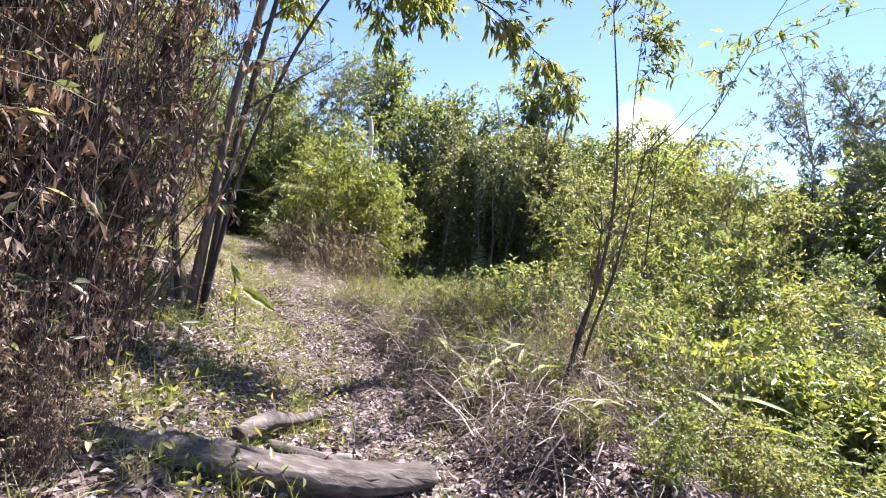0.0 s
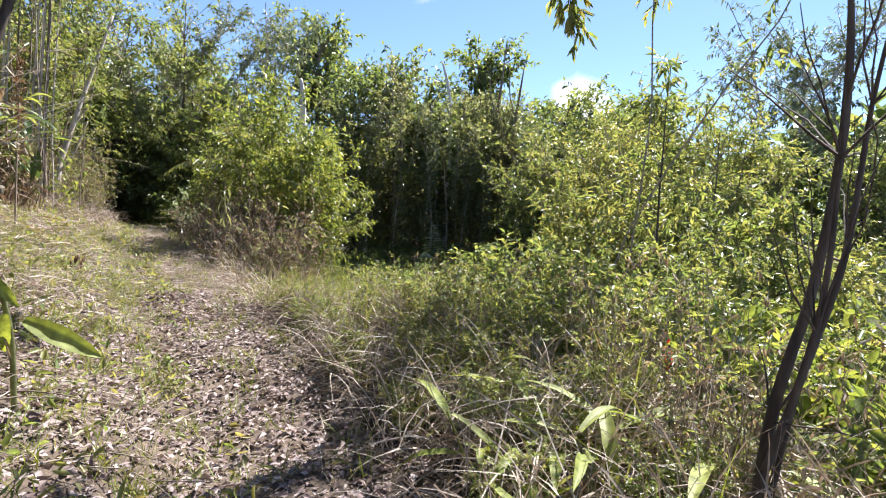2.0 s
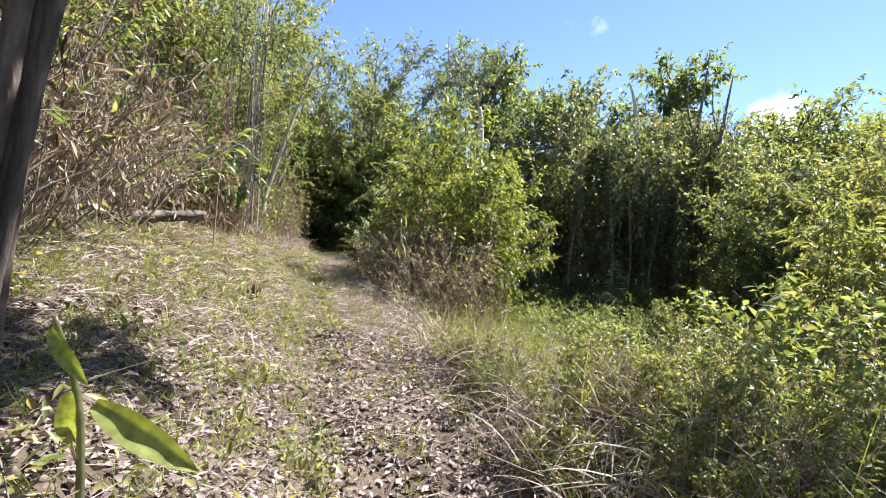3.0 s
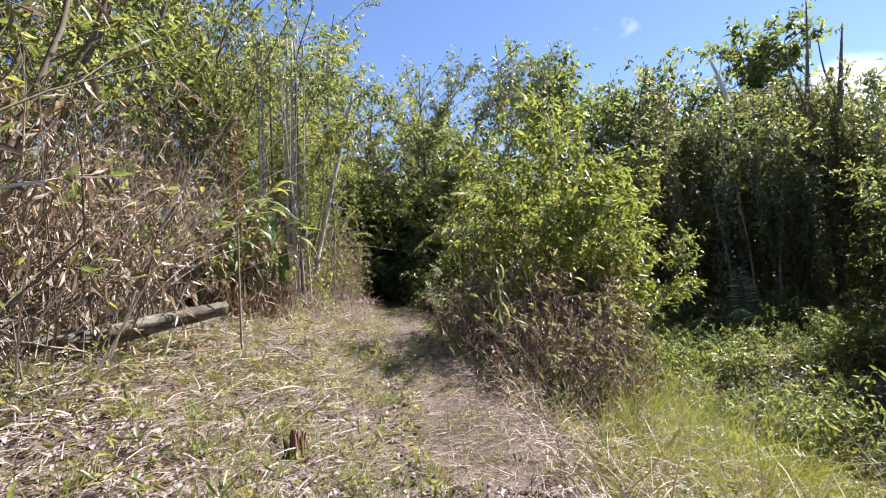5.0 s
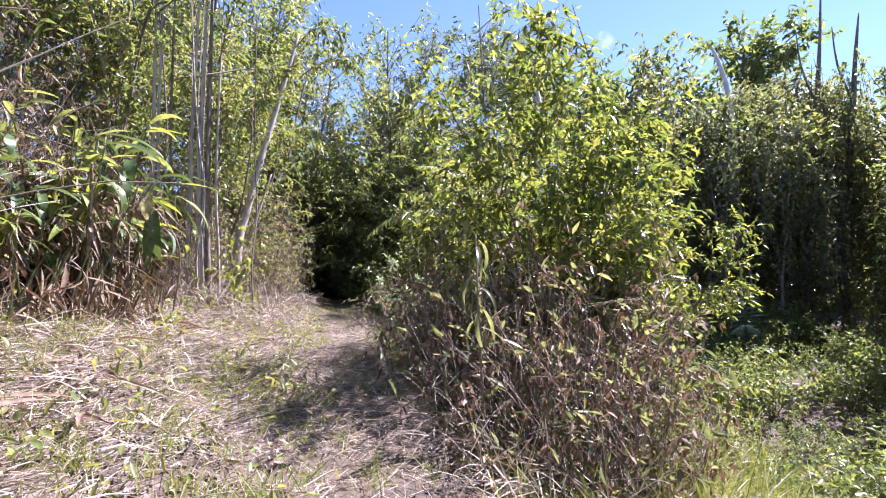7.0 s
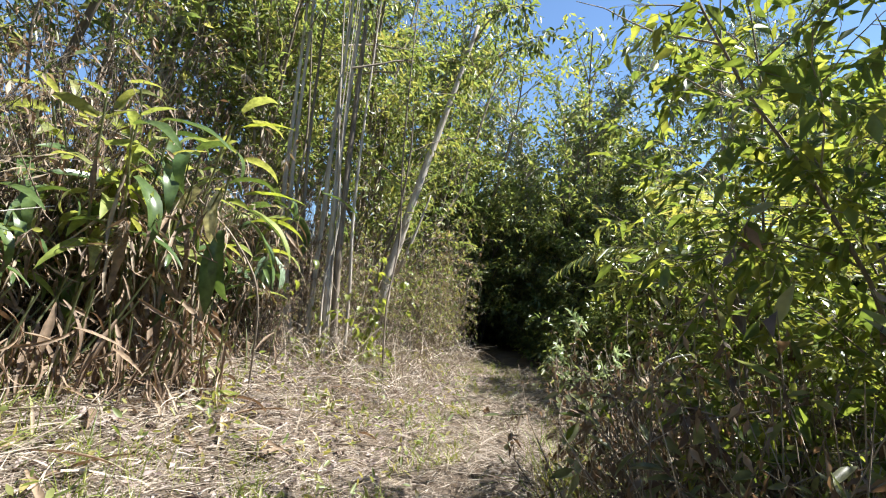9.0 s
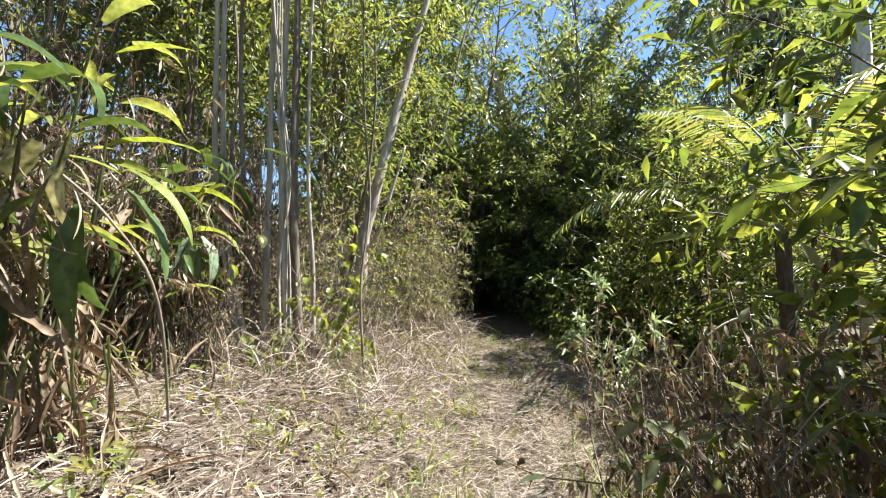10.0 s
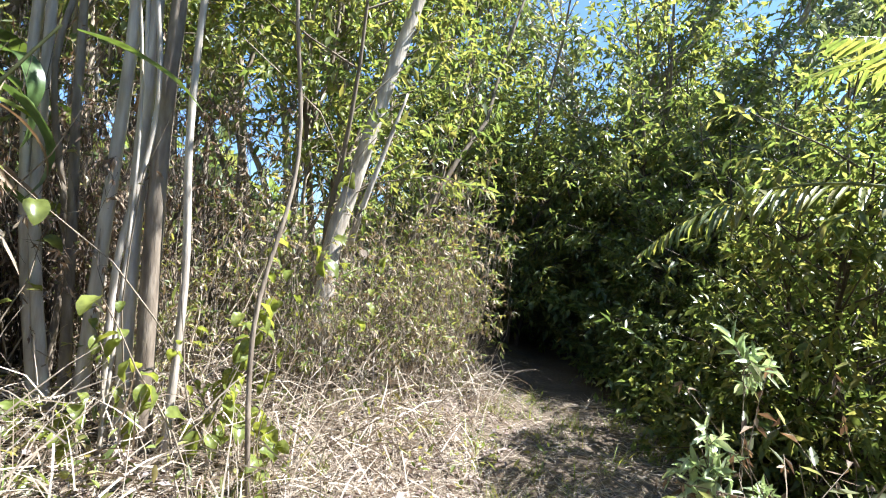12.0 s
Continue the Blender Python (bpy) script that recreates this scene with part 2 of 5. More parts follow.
def sticks(rng, starts, ways, lens, n=4, bend=0.15, grav=0.0):
    """Polylines that wander as twigs do; n segments each."""
    p, d = np.array(starts, float), unit(np.array(ways, float))
    step = (np.asarray(lens, float) / n).reshape(-1, 1)
    pts = [p]
    for _ in range(n):
        d = unit(d + rng.normal(0, bend, d.shape) + np.array([0, 0, grav]))
        p = p + d * step
        pts.append(p)
    return np.stack(pts, 1)


def along(lines, idx, frac):
    n = lines.shape[1] - 1
    x = np.clip(frac, 0, 0.9999) * n
    k = x.astype(int); w = (x - k)[:, None]
    a, b = lines[idx, k], lines[idx, k + 1]
    return a * (1 - w) + b * w, unit(b - a)


LEAF6 = (np.array([0, -0.42, -0.4, 0, 0.4, 0.42]), np.array([0, 0.28, 0.62, 1.0, 0.62, 0.28]), np.array([0, 0.5, 0.45, 0, 0.45, 0.5]))
LEAF4 = (np.array([0, -0.5, 0, 0.5]), np.array([0, 0.42, 1.0, 0.42]), np.array([0, 0.5, 0, 0.5]))


def leaves(geo, rng, pos, ways, length, width, six=True, fold=0.5, droop=0.25, tumble=0.6, curl=0.0):
    """Folded leaves, one at each place, pointing along ways and facing roughly up."""
    N = len(pos)
    y = unit(np.asarray(ways, float))
    up = np.array([0, 0, 1.0]) + rng.normal(0, tumble, (N, 3))
    x = unit(np.cross(y, up)); z = np.cross(x, y)
    L = np.asarray(length, float).reshape(-1, 1) * np.ones((N, 1)); W = np.asarray(width, float).reshape(-1, 1) * np.ones((N, 1))
    tx, ty, tz = LEAF6 if six else LEAF4
    lift = fold * rng.uniform(0.2, 1.0, (N, 1))
    dz = tz[None, :] * W * lift - droop * L * (ty[None, :] ** 2) * rng.uniform(0.2, 1.6, (N, 1))
    if curl:
        dz = dz + curl * L * np.sin(ty[None, :] * np.pi) * rng.normal(0, 1, (N, 1))
    v = pos[:, None, :] + (tx[None, :] * W)[..., None] * x[:, None, :] + (ty[None, :] * L)[..., None] * y[:, None, :] + dz[..., None] * z[:, None, :]
    k = len(tx)
    o = (np.arange(N) * k)[:, None]
    if six:
        geo.add(v, np.concatenate([o + np.array([[0, 5, 4, 3]]), o + np.array([[0, 3, 2, 1]])]))
    else:
        geo.add(v, np.concatenate([o + np.array([[0, 3, 2]]), o + np.array([[0, 2, 1]])]))


def blades(geo, rng, pos, ways, length, width, droop=0.8, n=3):
    """Grass and straw: thin strips that taper and bend over."""
    N = len(pos)
    y = unit(np.asarray(ways, float))
    side = unit(np.cross(y, rng.normal(0, 1, (N, 3))))
    L = np.asarray(length, float).reshape(-1, 1) * np.ones((N, 1)); W = np.asarray(width, float).reshape(-1, 1) * np.ones((N, 1))
    sag = droop * rng.uniform(0.1, 1.0, (N, 1))
    p, d, rows = np.array(pos, float), y, []
    for k in range(n + 1):
        w = W * (1 - (k / n) ** 1.6) * 0.5 + W * 0.04
        rows.append(p - side * w); rows.append(p + side * w)
        d = unit(d + np.concatenate([np.zeros((N, 2)), -sag * 2 / n], 1) + rng.normal(0, 0.06, (N, 3)))
        p = p + d * L / n
    v = np.stack(rows, 1)
    o = (np.arange(N) * (2 * n + 2))[:, None]
    geo.add(v, np.concatenate([o + np.array([[2 * k, 2 * k + 1, 2 * k + 3, 2 * k + 2]]) for k in range(n)]))


# ---------------------------------------------------------------- ground
TRAIL = np.array([(0.6, -6, .15), (.1, -2, .1), (-.05, 1, .03), (-.25, 3, -.03), (-.75, 5, -.16), (-1.35, 6.3, -.06), (-2.15, 7.8, .12),
                  (-3.0, 9.5, .28), (-4.0, 11.2, .42), (-5.1, 12.8, .5), (-6.0, 14.6, .5), (-6.7, 16.6, .48), (-8.2, 19.2, .5), (-11, 23, .7), (-15, 28, .8)])


def smooth_line(p, k=12):
    made = []
    for i in range(len(p) - 1):
        a, b, c, d = p[max(i - 1, 0)], p[i], p[i + 1], p[min(i + 2, len(p) - 1)]
        for t in np.linspace(0, 1, k, endpoint=False):
            made.append(.5 * (2 * b + (c - a) * t + (2 * a - 5 * b + 4 * c - d) * t * t + (3 * b - a - 3 * c + d) * t ** 3))
    made.append(p[-1])
    return np.array(made)


LINE = smooth_line(TRAIL)
LINE_WAY = unit(np.gradient(LINE[:, :2], axis=0))


def lateral(x, y):
    """Signed distance from the trail's middle (right is positive) and the trail's height there."""
    x, y = np.atleast_1d(np.asarray(x, float)), np.atleast_1d(np.asarray(y, float))
    dist, height = np.empty(len(x)), np.empty(len(x))
    for s in range(0, len(x), 20000):
        xs, ys = x[s:s + 20000], y[s:s + 20000]
        d2 = (xs[:, None] - LINE[None, :, 0]) ** 2 + (ys[:, None] - LINE[None, :, 1]) ** 2
        i = d2.argmin(1)
        side = LINE_WAY[i, 1] * (xs - LINE[i, 0]) - LINE_WAY[i, 0] * (ys - LINE[i, 1])
        dist[s:s + 20000] = np.sqrt(d2[np.arange(len(xs)), i]) * np.sign(side + 1e-9)
        w = 1 / (d2 + .3) ** 2
        height[s:s + 20000] = (w * LINE[None, :, 2]).sum(1) / w.sum(1)
    return dist, height


def ground_at(x, y):
    y = np.atleast_1d(np.asarray(y, float)); x = np.atleast_1d(np.asarray(x, float))
    d, z = lateral(x, y)
    k = np.clip((y - 6) / 3, 0, 1); k = k * k * (3 - 2 * k)
    left, right = np.clip(-d - .5, 0, None), np.clip(d - (2.2 - 1.7 * k), 0, None)
    left = left + .65 * np.clip(left, 0, 1) * (1 - k) * np.clip((y - 2.6) / 1.6, 0, 1)
    bump = .32 * np.exp(-((d - 1.5) / .7) ** 2) * (1 - k)
    deep, steep = 2.4 + 1.2 * k, .32 + .16 * k
    back = np.clip((right - 6) / 5, 0, 1)
    drop = deep * (1 - np.exp(-right * steep / deep)) - 1.3 * k * back * back * (3 - 2 * back)
    fine = .018 * np.sin(x * 7.1 + 1.3 * np.sin(y * 4.7)) + .014 * np.sin(y * 9.3 + 2.0 * np.sin(x * 5.9)) + .03 * np.sin(x * 2.3 + y * 1.7) * np.sin(y * 2.9 - x)
    return z + bump + 3.2 * (1 - np.exp(-left * .42 / 3.2)) - drop + fine * np.clip(60 / (60 + np.abs(d) ** 2), 0, 1)


def gz(x, y):
    return float(ground_at(x, y)[0])


def build_ground():
    near_x, near_y = np.arange(-12, 6.01, .14), np.arange(-3, 22.01, .14)
    far = np.array([0.5, 1.2, 2.2, 3.6, 5.6, 8.5, 13, 20, 32, 55, 100, 200, 400, 800])
    xs = np.concatenate([near_x[0] - far[::-1], near_x, near_x[-1] + far])
    ys = np.concatenate([near_y[0] - far[::-1], near_y, near_y[-1] + far])
    X, Y = np.meshgrid(xs, ys)
    Z = ground_at(X.ravel(), Y.ravel())
    g = Geo()
    nx, ny = len(xs), len(ys)
    i = (np.arange(ny - 1)[:, None] * nx + np.arange(nx - 1)[None, :]).ravel()
    g.add(np.stack([X.ravel(), Y.ravel(), Z], 1), np.stack([i, i + 1, i + 1 + nx, i + nx], 1))
    tagged(part("ground", g, M_SOIL), "brown soil of a sloping hillside with a worn footpath", "ground", kind="structure")


build_ground()


def scatter(rng, count, d0, d1, y0, y1, bias=0.0):
    """Points in a band beside the trail, between two heights along it."""
    n = int(count * 1.15) + 10
    s = rng.uniform(0, 1, n)
    yy = y0 + (y1 - y0) * s
    i = np.clip(np.searchsorted(LINE[:, 1], yy), 0, len(LINE) - 1)
    d = d0 + (d1 - d0) * rng.uniform(0, 1, n) ** (1 + bias)
    nx, ny = LINE_WAY[i, 1], -LINE_WAY[i, 0]
    x, y = LINE[i, 0] + nx * d, yy + ny * d
    x, y = x[:count], y[:count]
    return np.stack([x, y, ground_at(x, y)], 1)


def around(rng, n, flat=1.0):
    a = rng.uniform(0, 2 * np.pi, n)
    return np.stack([np.cos(a), np.sin(a), np.zeros(n)], 1) * flat


# ---------------------------------------------------------------- plant builders
def profile(kind, f):
    if kind == "bush":
        return np.sqrt(np.clip(1 - ((f - .4) / .72) ** 2, 0.05, 1))
    if kind == "round":
        return np.sqrt(np.clip(1 - ((f - .68) / .42) ** 2, 0.08, 1))
    if kind == "spire":
        return np.clip(1.15 - .68 * f, .3, 1) * np.clip(.45 + 3 * f, 0, 1)
    if kind == "cone":
        return 0.15 + 1.0 * (1 - f)
    return np.ones_like(f)


def plant(name, seed, height, spread, stems=4, branches=40, twigs=6, per=8, leaf=(.09, .032), start=.12, kind="bush", lean=.25, rise=.5, droop=-.04,
          radius=.02, twig=.28, mats=(None, None), six=True, hang=0.3, base=.12, wander=.1, names=("branchwood", "foliage"), sides=5, leafdroop=.3, fine=True, limit=99):
    """A woody plant at the origin: stems with limbs and twigs, and its leaves on the twigs."""
    rng = np.random.default_rng(seed)
    thing = new(name)
    wood, green = Geo(), Geo()
    out = around(rng, stems)
    main = sticks(rng, out * base * rng.uniform(.2, 1, (stems, 1)) + np.array([0, 0, -.08]), out * lean * rng.uniform(.2, 1.2, (stems, 1)) + np.array([0, 0, 1.0]),
                  height * rng.uniform(.75, 1.05, stems), 9, wander, 0.02)
    r = radius * rng.uniform(.7, 1.2, stems)
    tubes(wood, main, r, r * .25, max(sides, 5), lumps=.05, rng=rng)
    who = rng.integers(0, stems, branches)
    f = start + (1 - start) * rng.uniform(0, 1, branches)
    p, t = along(main, who, f)
    o = unit(around(rng, branches) + .5 * unit(p * np.array([1, 1, 0]) + 1e-6))
    length = spread * profile(kind, (f - start) / (1 - start)) * rng.uniform(.45, 1.15, branches)
    limb = sticks(rng, p, o + np.array([0, 0, 1.0]) * rise * rng.uniform(.3, 1.5, (branches, 1)) + .3 * t, length, 5 if fine else 3, .16, droop)
    rb = radius * .38 * rng.uniform(.5, 1, branches)
    tubes(wood, limb, rb, rb * .3, 4 if sides > 3 else 3)
    nt = branches * twigs
    who = np.repeat(np.arange(branches), twigs)
    f = rng.uniform(.2, 1, nt)
    p, t = along(limb, who, f)
    keep = np.hypot(p[:, 0], p[:, 1]) < limit
    p, t, nt = p[keep], t[keep], int(keep.sum())
    w = unit(t + rng.normal(0, .65, (nt, 3)) + np.array([0, 0, .1]))
    tw = sticks(rng, p, w, twig * rng.uniform(.5, 1.3, nt), 2, .15, droop - .05)
    if fine:
        tubes(wood, tw, np.full(nt, max(radius * .09, .0016)), np.full(nt, .001), 3)
    nl = nt * per
    who = np.repeat(np.arange(nt), per)
    f = np.tile((np.arange(per) + 1) / per, nt) * rng.uniform(.85, 1, nl)
    p, t = along(tw, who, f)
    w = unit(t * .7 + rng.normal(0, .62, (nl, 3)) - np.array([0, 0, hang]))
    ln = leaf[0] * rng.uniform(.55, 1.25, nl)
    leaves(green, rng, p, w, ln, ln * leaf[1] / leaf[0] * rng.uniform(.8, 1.2, nl), six, droop=leafdroop)
    part(names[0], wood, mats[0], thing)
    part(names[1], green, mats[1], thing)
    return thing


def stand(thing, x, y, s=1.0, turn=0.0, sink=.02, tall=1.0):
    thing.matrix_basis = pose(x, y, gz(x, y) - sink, 0, 0, turn) @ Matrix.Diagonal((s, s, s * tall, 1))
    return thing


def repeat(thing, spots, group):
    """Copies of a thing at (x, y, size, turn)."""
    tagged(thing, group=group)
    for x, y, s, turn in spots:
        m = pose(x, y, gz(x, y) - .02, 0, 0, turn) @ Matrix.Diagonal((s, s, s, 1))
        c = copy_thing(thing, Matrix())
        c.matrix_basis = m


def beside(y, d):
    i = int(np.clip(np.searchsorted(LINE[:, 1], y), 0, len(LINE) - 1))
    return float(LINE[i, 0] + LINE_WAY[i, 1] * d), float(y - LINE_WAY[i, 0] * d)


# ---------------------------------------------------------------- trees of the forest edge
def forest_tree(name, seed, height, spread, mats, branches=70, leaf=(.2, .09), start=.35, kind="round", stems=1, radius=.13, per=9, twigs=7, lean=.06, twig=.7, hang=.35, rise=.55):
    return plant(name, seed, height, spread, stems, branches, twigs, per, leaf, start, kind, lean, rise, -.03, radius, twig, mats, six=False, hang=hang, base=.15, wander=.06,
                 names=("trunk", "crown"), sides=6, fine=False)


T = "tree"
dome = tagged(forest_tree("tree", 11, 9.5, 2.7, (M_BARK_DARK, M_LEAF_DARK), 105, (.27, .12), .06, "bush", 3, .1, 6), "dark green broadleaf forest tree with a dense rounded crown", T)
stand(dome, .2, 29, 1.14, 20)
repeat(dome, [(-1.8, 27.4, 1.05, 100), (2.5, 28.2, .98, 200), (4.8, 28.4, 1.0, 150), (7.4, 27.2, .97, 320), (9.8, 26, .7, 60), (12.2, 25, .58, 200), (14.8, 24, .62, 10), (17.6, 23.5, .82, 270), (1.8, 31.5, 1.12, 30), (-3.6, 31.5, 1.2, 110),
              (6.6, 31.5, 1.05, 130), (20, 21, .82, 75), (22, 16.5, .85, 300), (23, 11, .85, 120), (22, 5, .85, 15), (-8, 33, 1.0, 45), (11, 30, .75, 260), (16, 28, .78, 170),
              (7.6, 18.7, .78, 70), (8.8, 18.6, .64, 160), (10.8, 17.2, .45, 240), (6.9, 21.6, .86, 15), (8.6, 22.8, .9, 220), (9.8, 20.4, .68, 330), (12.6, 15, .4, 310), (13.5, 12, .42, 20), (14, 8.6, .42, 100), (4.4, 16.2, .4, 50), (4.3, 18.0, .42, 140), (5.6, 16, .48, 230)], "trees of the forest edge")
olive = tagged(forest_tree("tree", 15, 8.6, 2.2, (M_BARK, M_LEAF_OLIVE), 100, (.2, .085), .1, "bush", 3, .09, 8), "olive-grey forest tree hung with pale leaves", T)
stand(olive, .2, 25.6, .95, 0)
repeat(olive, [(2.1, 25.4, .9, 90), (4.3, 26.6, 1.0, 200), (6.9, 25.4, .8, 40), (-1.3, 26.0, .82, 300), (8.9, 24.6, .68, 130), (3.2, 29.8, .98, 20)], "olive-grey trees")
crowned = tagged(forest_tree("tree", 12, 11.5, 2.3, (M_BARK, M_LEAF_MID), 60, (.26, .12), .66, "round", per=11), "tall slender forest tree with a small bright rounded crown", T)
stand(crowned, 4.4, 33, 1.34, 0)
repeat(crowned, [(-4.4, 31, 1.3, 90), (13.5, 29.5, 1.0, 60), (-9.5, 30, 1.0, 200)], "tall crowned trees")
feather = tagged(plant("tree", 13, 15.5, 3.6, 3, 120, 7, 10, (.32, .085), .35, "round", .16, .8, -.03, .12, .8, (M_BARK_PALE, M_LEAF_GREY), six=False, hang=.5, base=.5, names=("trunk", "crown"), sides=6, fine=False),
                 "tall pale-barked tree with thin feathery grey-green crown", T)
stand(feather, 20.5, 26.5, 1.05, 0)
repeat(feather, [(24.5, 24.0, .95, 120), (-9.0, 21.5, .55, 40), (-12.0, 17.0, .55, 250), (-8.2, 24.5, .62, 10)], "feathery pale trees")

# ---------------------------------------------------------------- scrub on the left hillside
scrub = tagged(plant("scrub_tree", 21, 6.6, 1.6, 6, 88, 6, 7, (.12, .04), .2, "bush", .22, .8, -.04, .035, .38, (M_TWIG, M_LEAF_MID), six=False, hang=.4, base=.5, names=("trunk", "crown"), fine=False),
               "many-stemmed green scrub tree with thin grey stems", T)
stand(scrub, *beside(10.2, -4.6), 1.0, 0)
repeat(scrub, [(*beside(y, d), s, t) for y, d, s, t in ((8.6, -5.0, 1.0, 90), (7.0, -5.2, .95, 200), (5.0, -5.2, 1.05, 10), (3.0, -4.6, .95, 140), (1.0, -4.4, .9, 260), (-1.5, -4, .9, 50),
              (12.2, -5.6, 1.0, 310), (9.4, -6.8, 1.15, 40), (14.2, -5.2, 1.5, 150), (13.4, -4.4, .95, 220), (14.8, -3.6, .95, 75), (8.0, -5.4, 1.35, 15), (9.8, -5.6, 1.4, 250), (11.2, -5.0, 1.35, 130), (11.0, -7.0, 1.5, 60), (13.6, -6.0, 1.45, 345), (7.6, -7.0, 1.45, 190), (6.6, -4.0, 1.0, 35), (7.7, -4.3, 1.1, 275), (8.9, -4.0, 1.0, 160), (5.5, -4.1, 1.0, 95), (17.5, -2.6, 1.15, 40), (21, -2.4, 1.5, 200))] + [(-5.6, 22.4, 1.4, 75), (-8.6, 24.6, 1.5, 250)], "scrub trees on the hillside")
bright = tagged(plant("scrub_tree", 22, 4.6, 1.3, 5, 84, 6, 8, (.1, .036), .3, "bush", .2, .7, -.04, .028, .36, (M_TWIG, M_LEAF_BRIGHT), six=False, hang=.3, base=.3, names=("trunk", "crown"), fine=False),
                "slender scrub tree with sunlit yellow-green leaves", T)
stand(bright, *beside(15.6, -2.4), 1.0, 0)
repeat(bright, [(*beside(y, d), s, t) for y, d, s, t in ((11.4, -4.2, .9, 120), (9.3, -4.1, .8, 220), (8.2, -3.9, 1.25, 330), (6.9, -4.1, 1.2, 110), (17.2, -2.2, 1.05, 80), (16.5, -4.6, 1.2, 300), (14.6, -4.2, 1.1, 50), (15.4, -3.4, 1.15, 190), (6.3, -4.4, .85, 30), (19.0, -3.0, 1.7, 140), (20.5, -2.2, 1.9, 30), (18.0, -4.5, 1.8, 200), (16.8, -6.5, 1.8, 100), (21.5, 1.5, 1.8, 300), (23.0, -2.0, 2.1, 260))] + [(6.1, 14.3, 1.25, 20), (5.5, 13.2, 1.2, 100), (7.0, 15.6, 1.4, 200), (6.1, 19.4, 1.6, 280), (5.2, 17.6, 1.25, 150), (6.9, 12.6, 1.3, 330), (8.4, 14.4, 1.35, 60), (5.6, 11.9, 1.05, 140)], "bright scrub trees")

# ---------------------------------------------------------------- the dark bower at the end of the trail
bower = tagged(plant("bower_tree", 31, 5.0, 1.9, 5, 150, 6, 9, (.14, .05), .08, "bush", .28, .7, -.06, .04, .42, (M_TWIG_DARK, M_LEAF_MID), six=False, hang=.4, base=.5, names=("trunk", "crown"), fine=False),
               "dense dark green bower tree shading the trail", T)
stand(bower, -6.0, 20.4, .86, 0)
repeat(bower, [(-8.0, 22.2, .86, 90), (-4.4, 20.2, .7, 200), (-10.0, 24.0, .95, 40), (-9.8, 20.0, .86, 140), (-11.5, 22.0, 1.1, 300), (-12.5, 26.5, .95, 210), (-5.4, 23.5, .75, 20), (-8.5, 26, .85, 80),
               (-14.5, 24.5, 1.1, 15), (-12, 20.5, 1.0, 75), (-5.1, 18.5, .8, 50), (-6.2, 20.0, 1.0, 170), (-9.2, 23.4, 1.15, 310), (-7.2, 22.4, 1.2, 25), (-10.6, 21.2, 1.0, 190),
               (-6.8, 25.4, 1.35, 65), (-9.8, 26.6, 1.4, 145), (-4.6, 24.2, 1.1, 235), (-12.6, 23.4, 1.35, 330)], "bower trees")
darkb = tagged(plant("bower_tree", 33, 3.4, 1.7, 7, 170, 6, 9, (.15, .06), .05, "bush", .3, .3, -.08, .03, .42, (M_TWIG_DARK, M_LEAF_DARK), six=False, hang=.4, base=.6, names=("trunk", "crown"), fine=False), "low dense dark green bush closing the shaded end of the trail", T)
stand(darkb, -8.6, 21.6, 1.0, 0)
repeat(darkb, [(-9.8, 22.6, 1.1, 100), (-7.6, 20.9, .9, 210), (-10.4, 20.6, 1.0, 40), (-11, 22.4, 1.2, 160), (-6.5, 19.2, .62, 290), (-8.2, 23.2, 1.2, 330)], "dark bushes at the trail's end")

# ---------------------------------------------------------------- the tall shrub beside the trail
shrub = tagged(plant("tall_shrub", 41, 4.0, 1.15, 9, 200, 6, 8, (.11, .04), .16, "spire", .1, .55, -.06, .016, .36, (M_TWIG, M_LEAF_SHRUB), six=False, hang=.25, base=.3, limit=1.4), "tall leafy shrub with glossy yellow-green leaves beside the trail", "shrub")
stand(shrub, -2.45, 13.35, 1.1, 0)
repeat(shrub, [(-2.3, 14.6, 1.0, 130), (-1.5, 13.6, .74, 250)], "tall shrubs beside the trail")

# ---------------------------------------------------------------- green undergrowth in the clearing
bushy = tagged(plant("undergrowth_shrub", 51, 1.35, .7, 8, 76, 5, 8, (.072, .03), .12, "bush", .4, .7, -.05, .009, .2, (M_TWIG, M_LEAF_MID), six=False, hang=.15, base=.3, sides=3, fine=False), "low green undergrowth shrub with small pointed leaves", "shrub")
stand(bushy, 2.6, 6.2, 1.0, 0)
lush = tagged(plant("undergrowth_shrub", 52, 1.2, .65, 9, 70, 5, 8, (.072, .034), .1, "bush", .45, .6, -.05, .008, .18, (M_TWIG, M_LEAF_BRIGHT), six=False, hang=.1, base=.3, sides=3, fine=False), "low bushy shrub with bright yellow-green leaves", "shrub")
stand(lush, 3.0, 4.4, .9, 0)
rng = np.random.default_rng(5)
spots_a, spots_b = [], []
for x, y, big in [(x, y, 1.0) for y in np.arange(3.4, 9.4, .95) for x in np.arange(-.6, 5.2, 1.0)] + [(x, y, 1.7) for y in np.arange(3.6, 17, 1.95) for x in np.arange(-.4, 12, 1.95) if x > 5 or y > 9.2]:
    d = lateral(x, y)[0][0]
    if y > 8.3 and x < -.2 + .4 * (y - 5.7):
        continue
    if d < (2.3 if y < 5.5 else 1.5 if y < 8.5 else 2.3) or (y < 4.3 and x < 2.6):
        continue
    px, py = x + rng.uniform(-.45, .45), y + rng.uniform(-.45, .45)
    (spots_a if rng.uniform() < .55 else spots_b).append((px, py, big * rng.choice([.55, .7, .85, 1.0, 1.2]) * (.55 if d < 2.4 else 1), rng.uniform(0, 360)))
repeat(bushy, spots_a, "undergrowth in the clearing")
repeat(lush, spots_b, "undergrowth in the clearing")
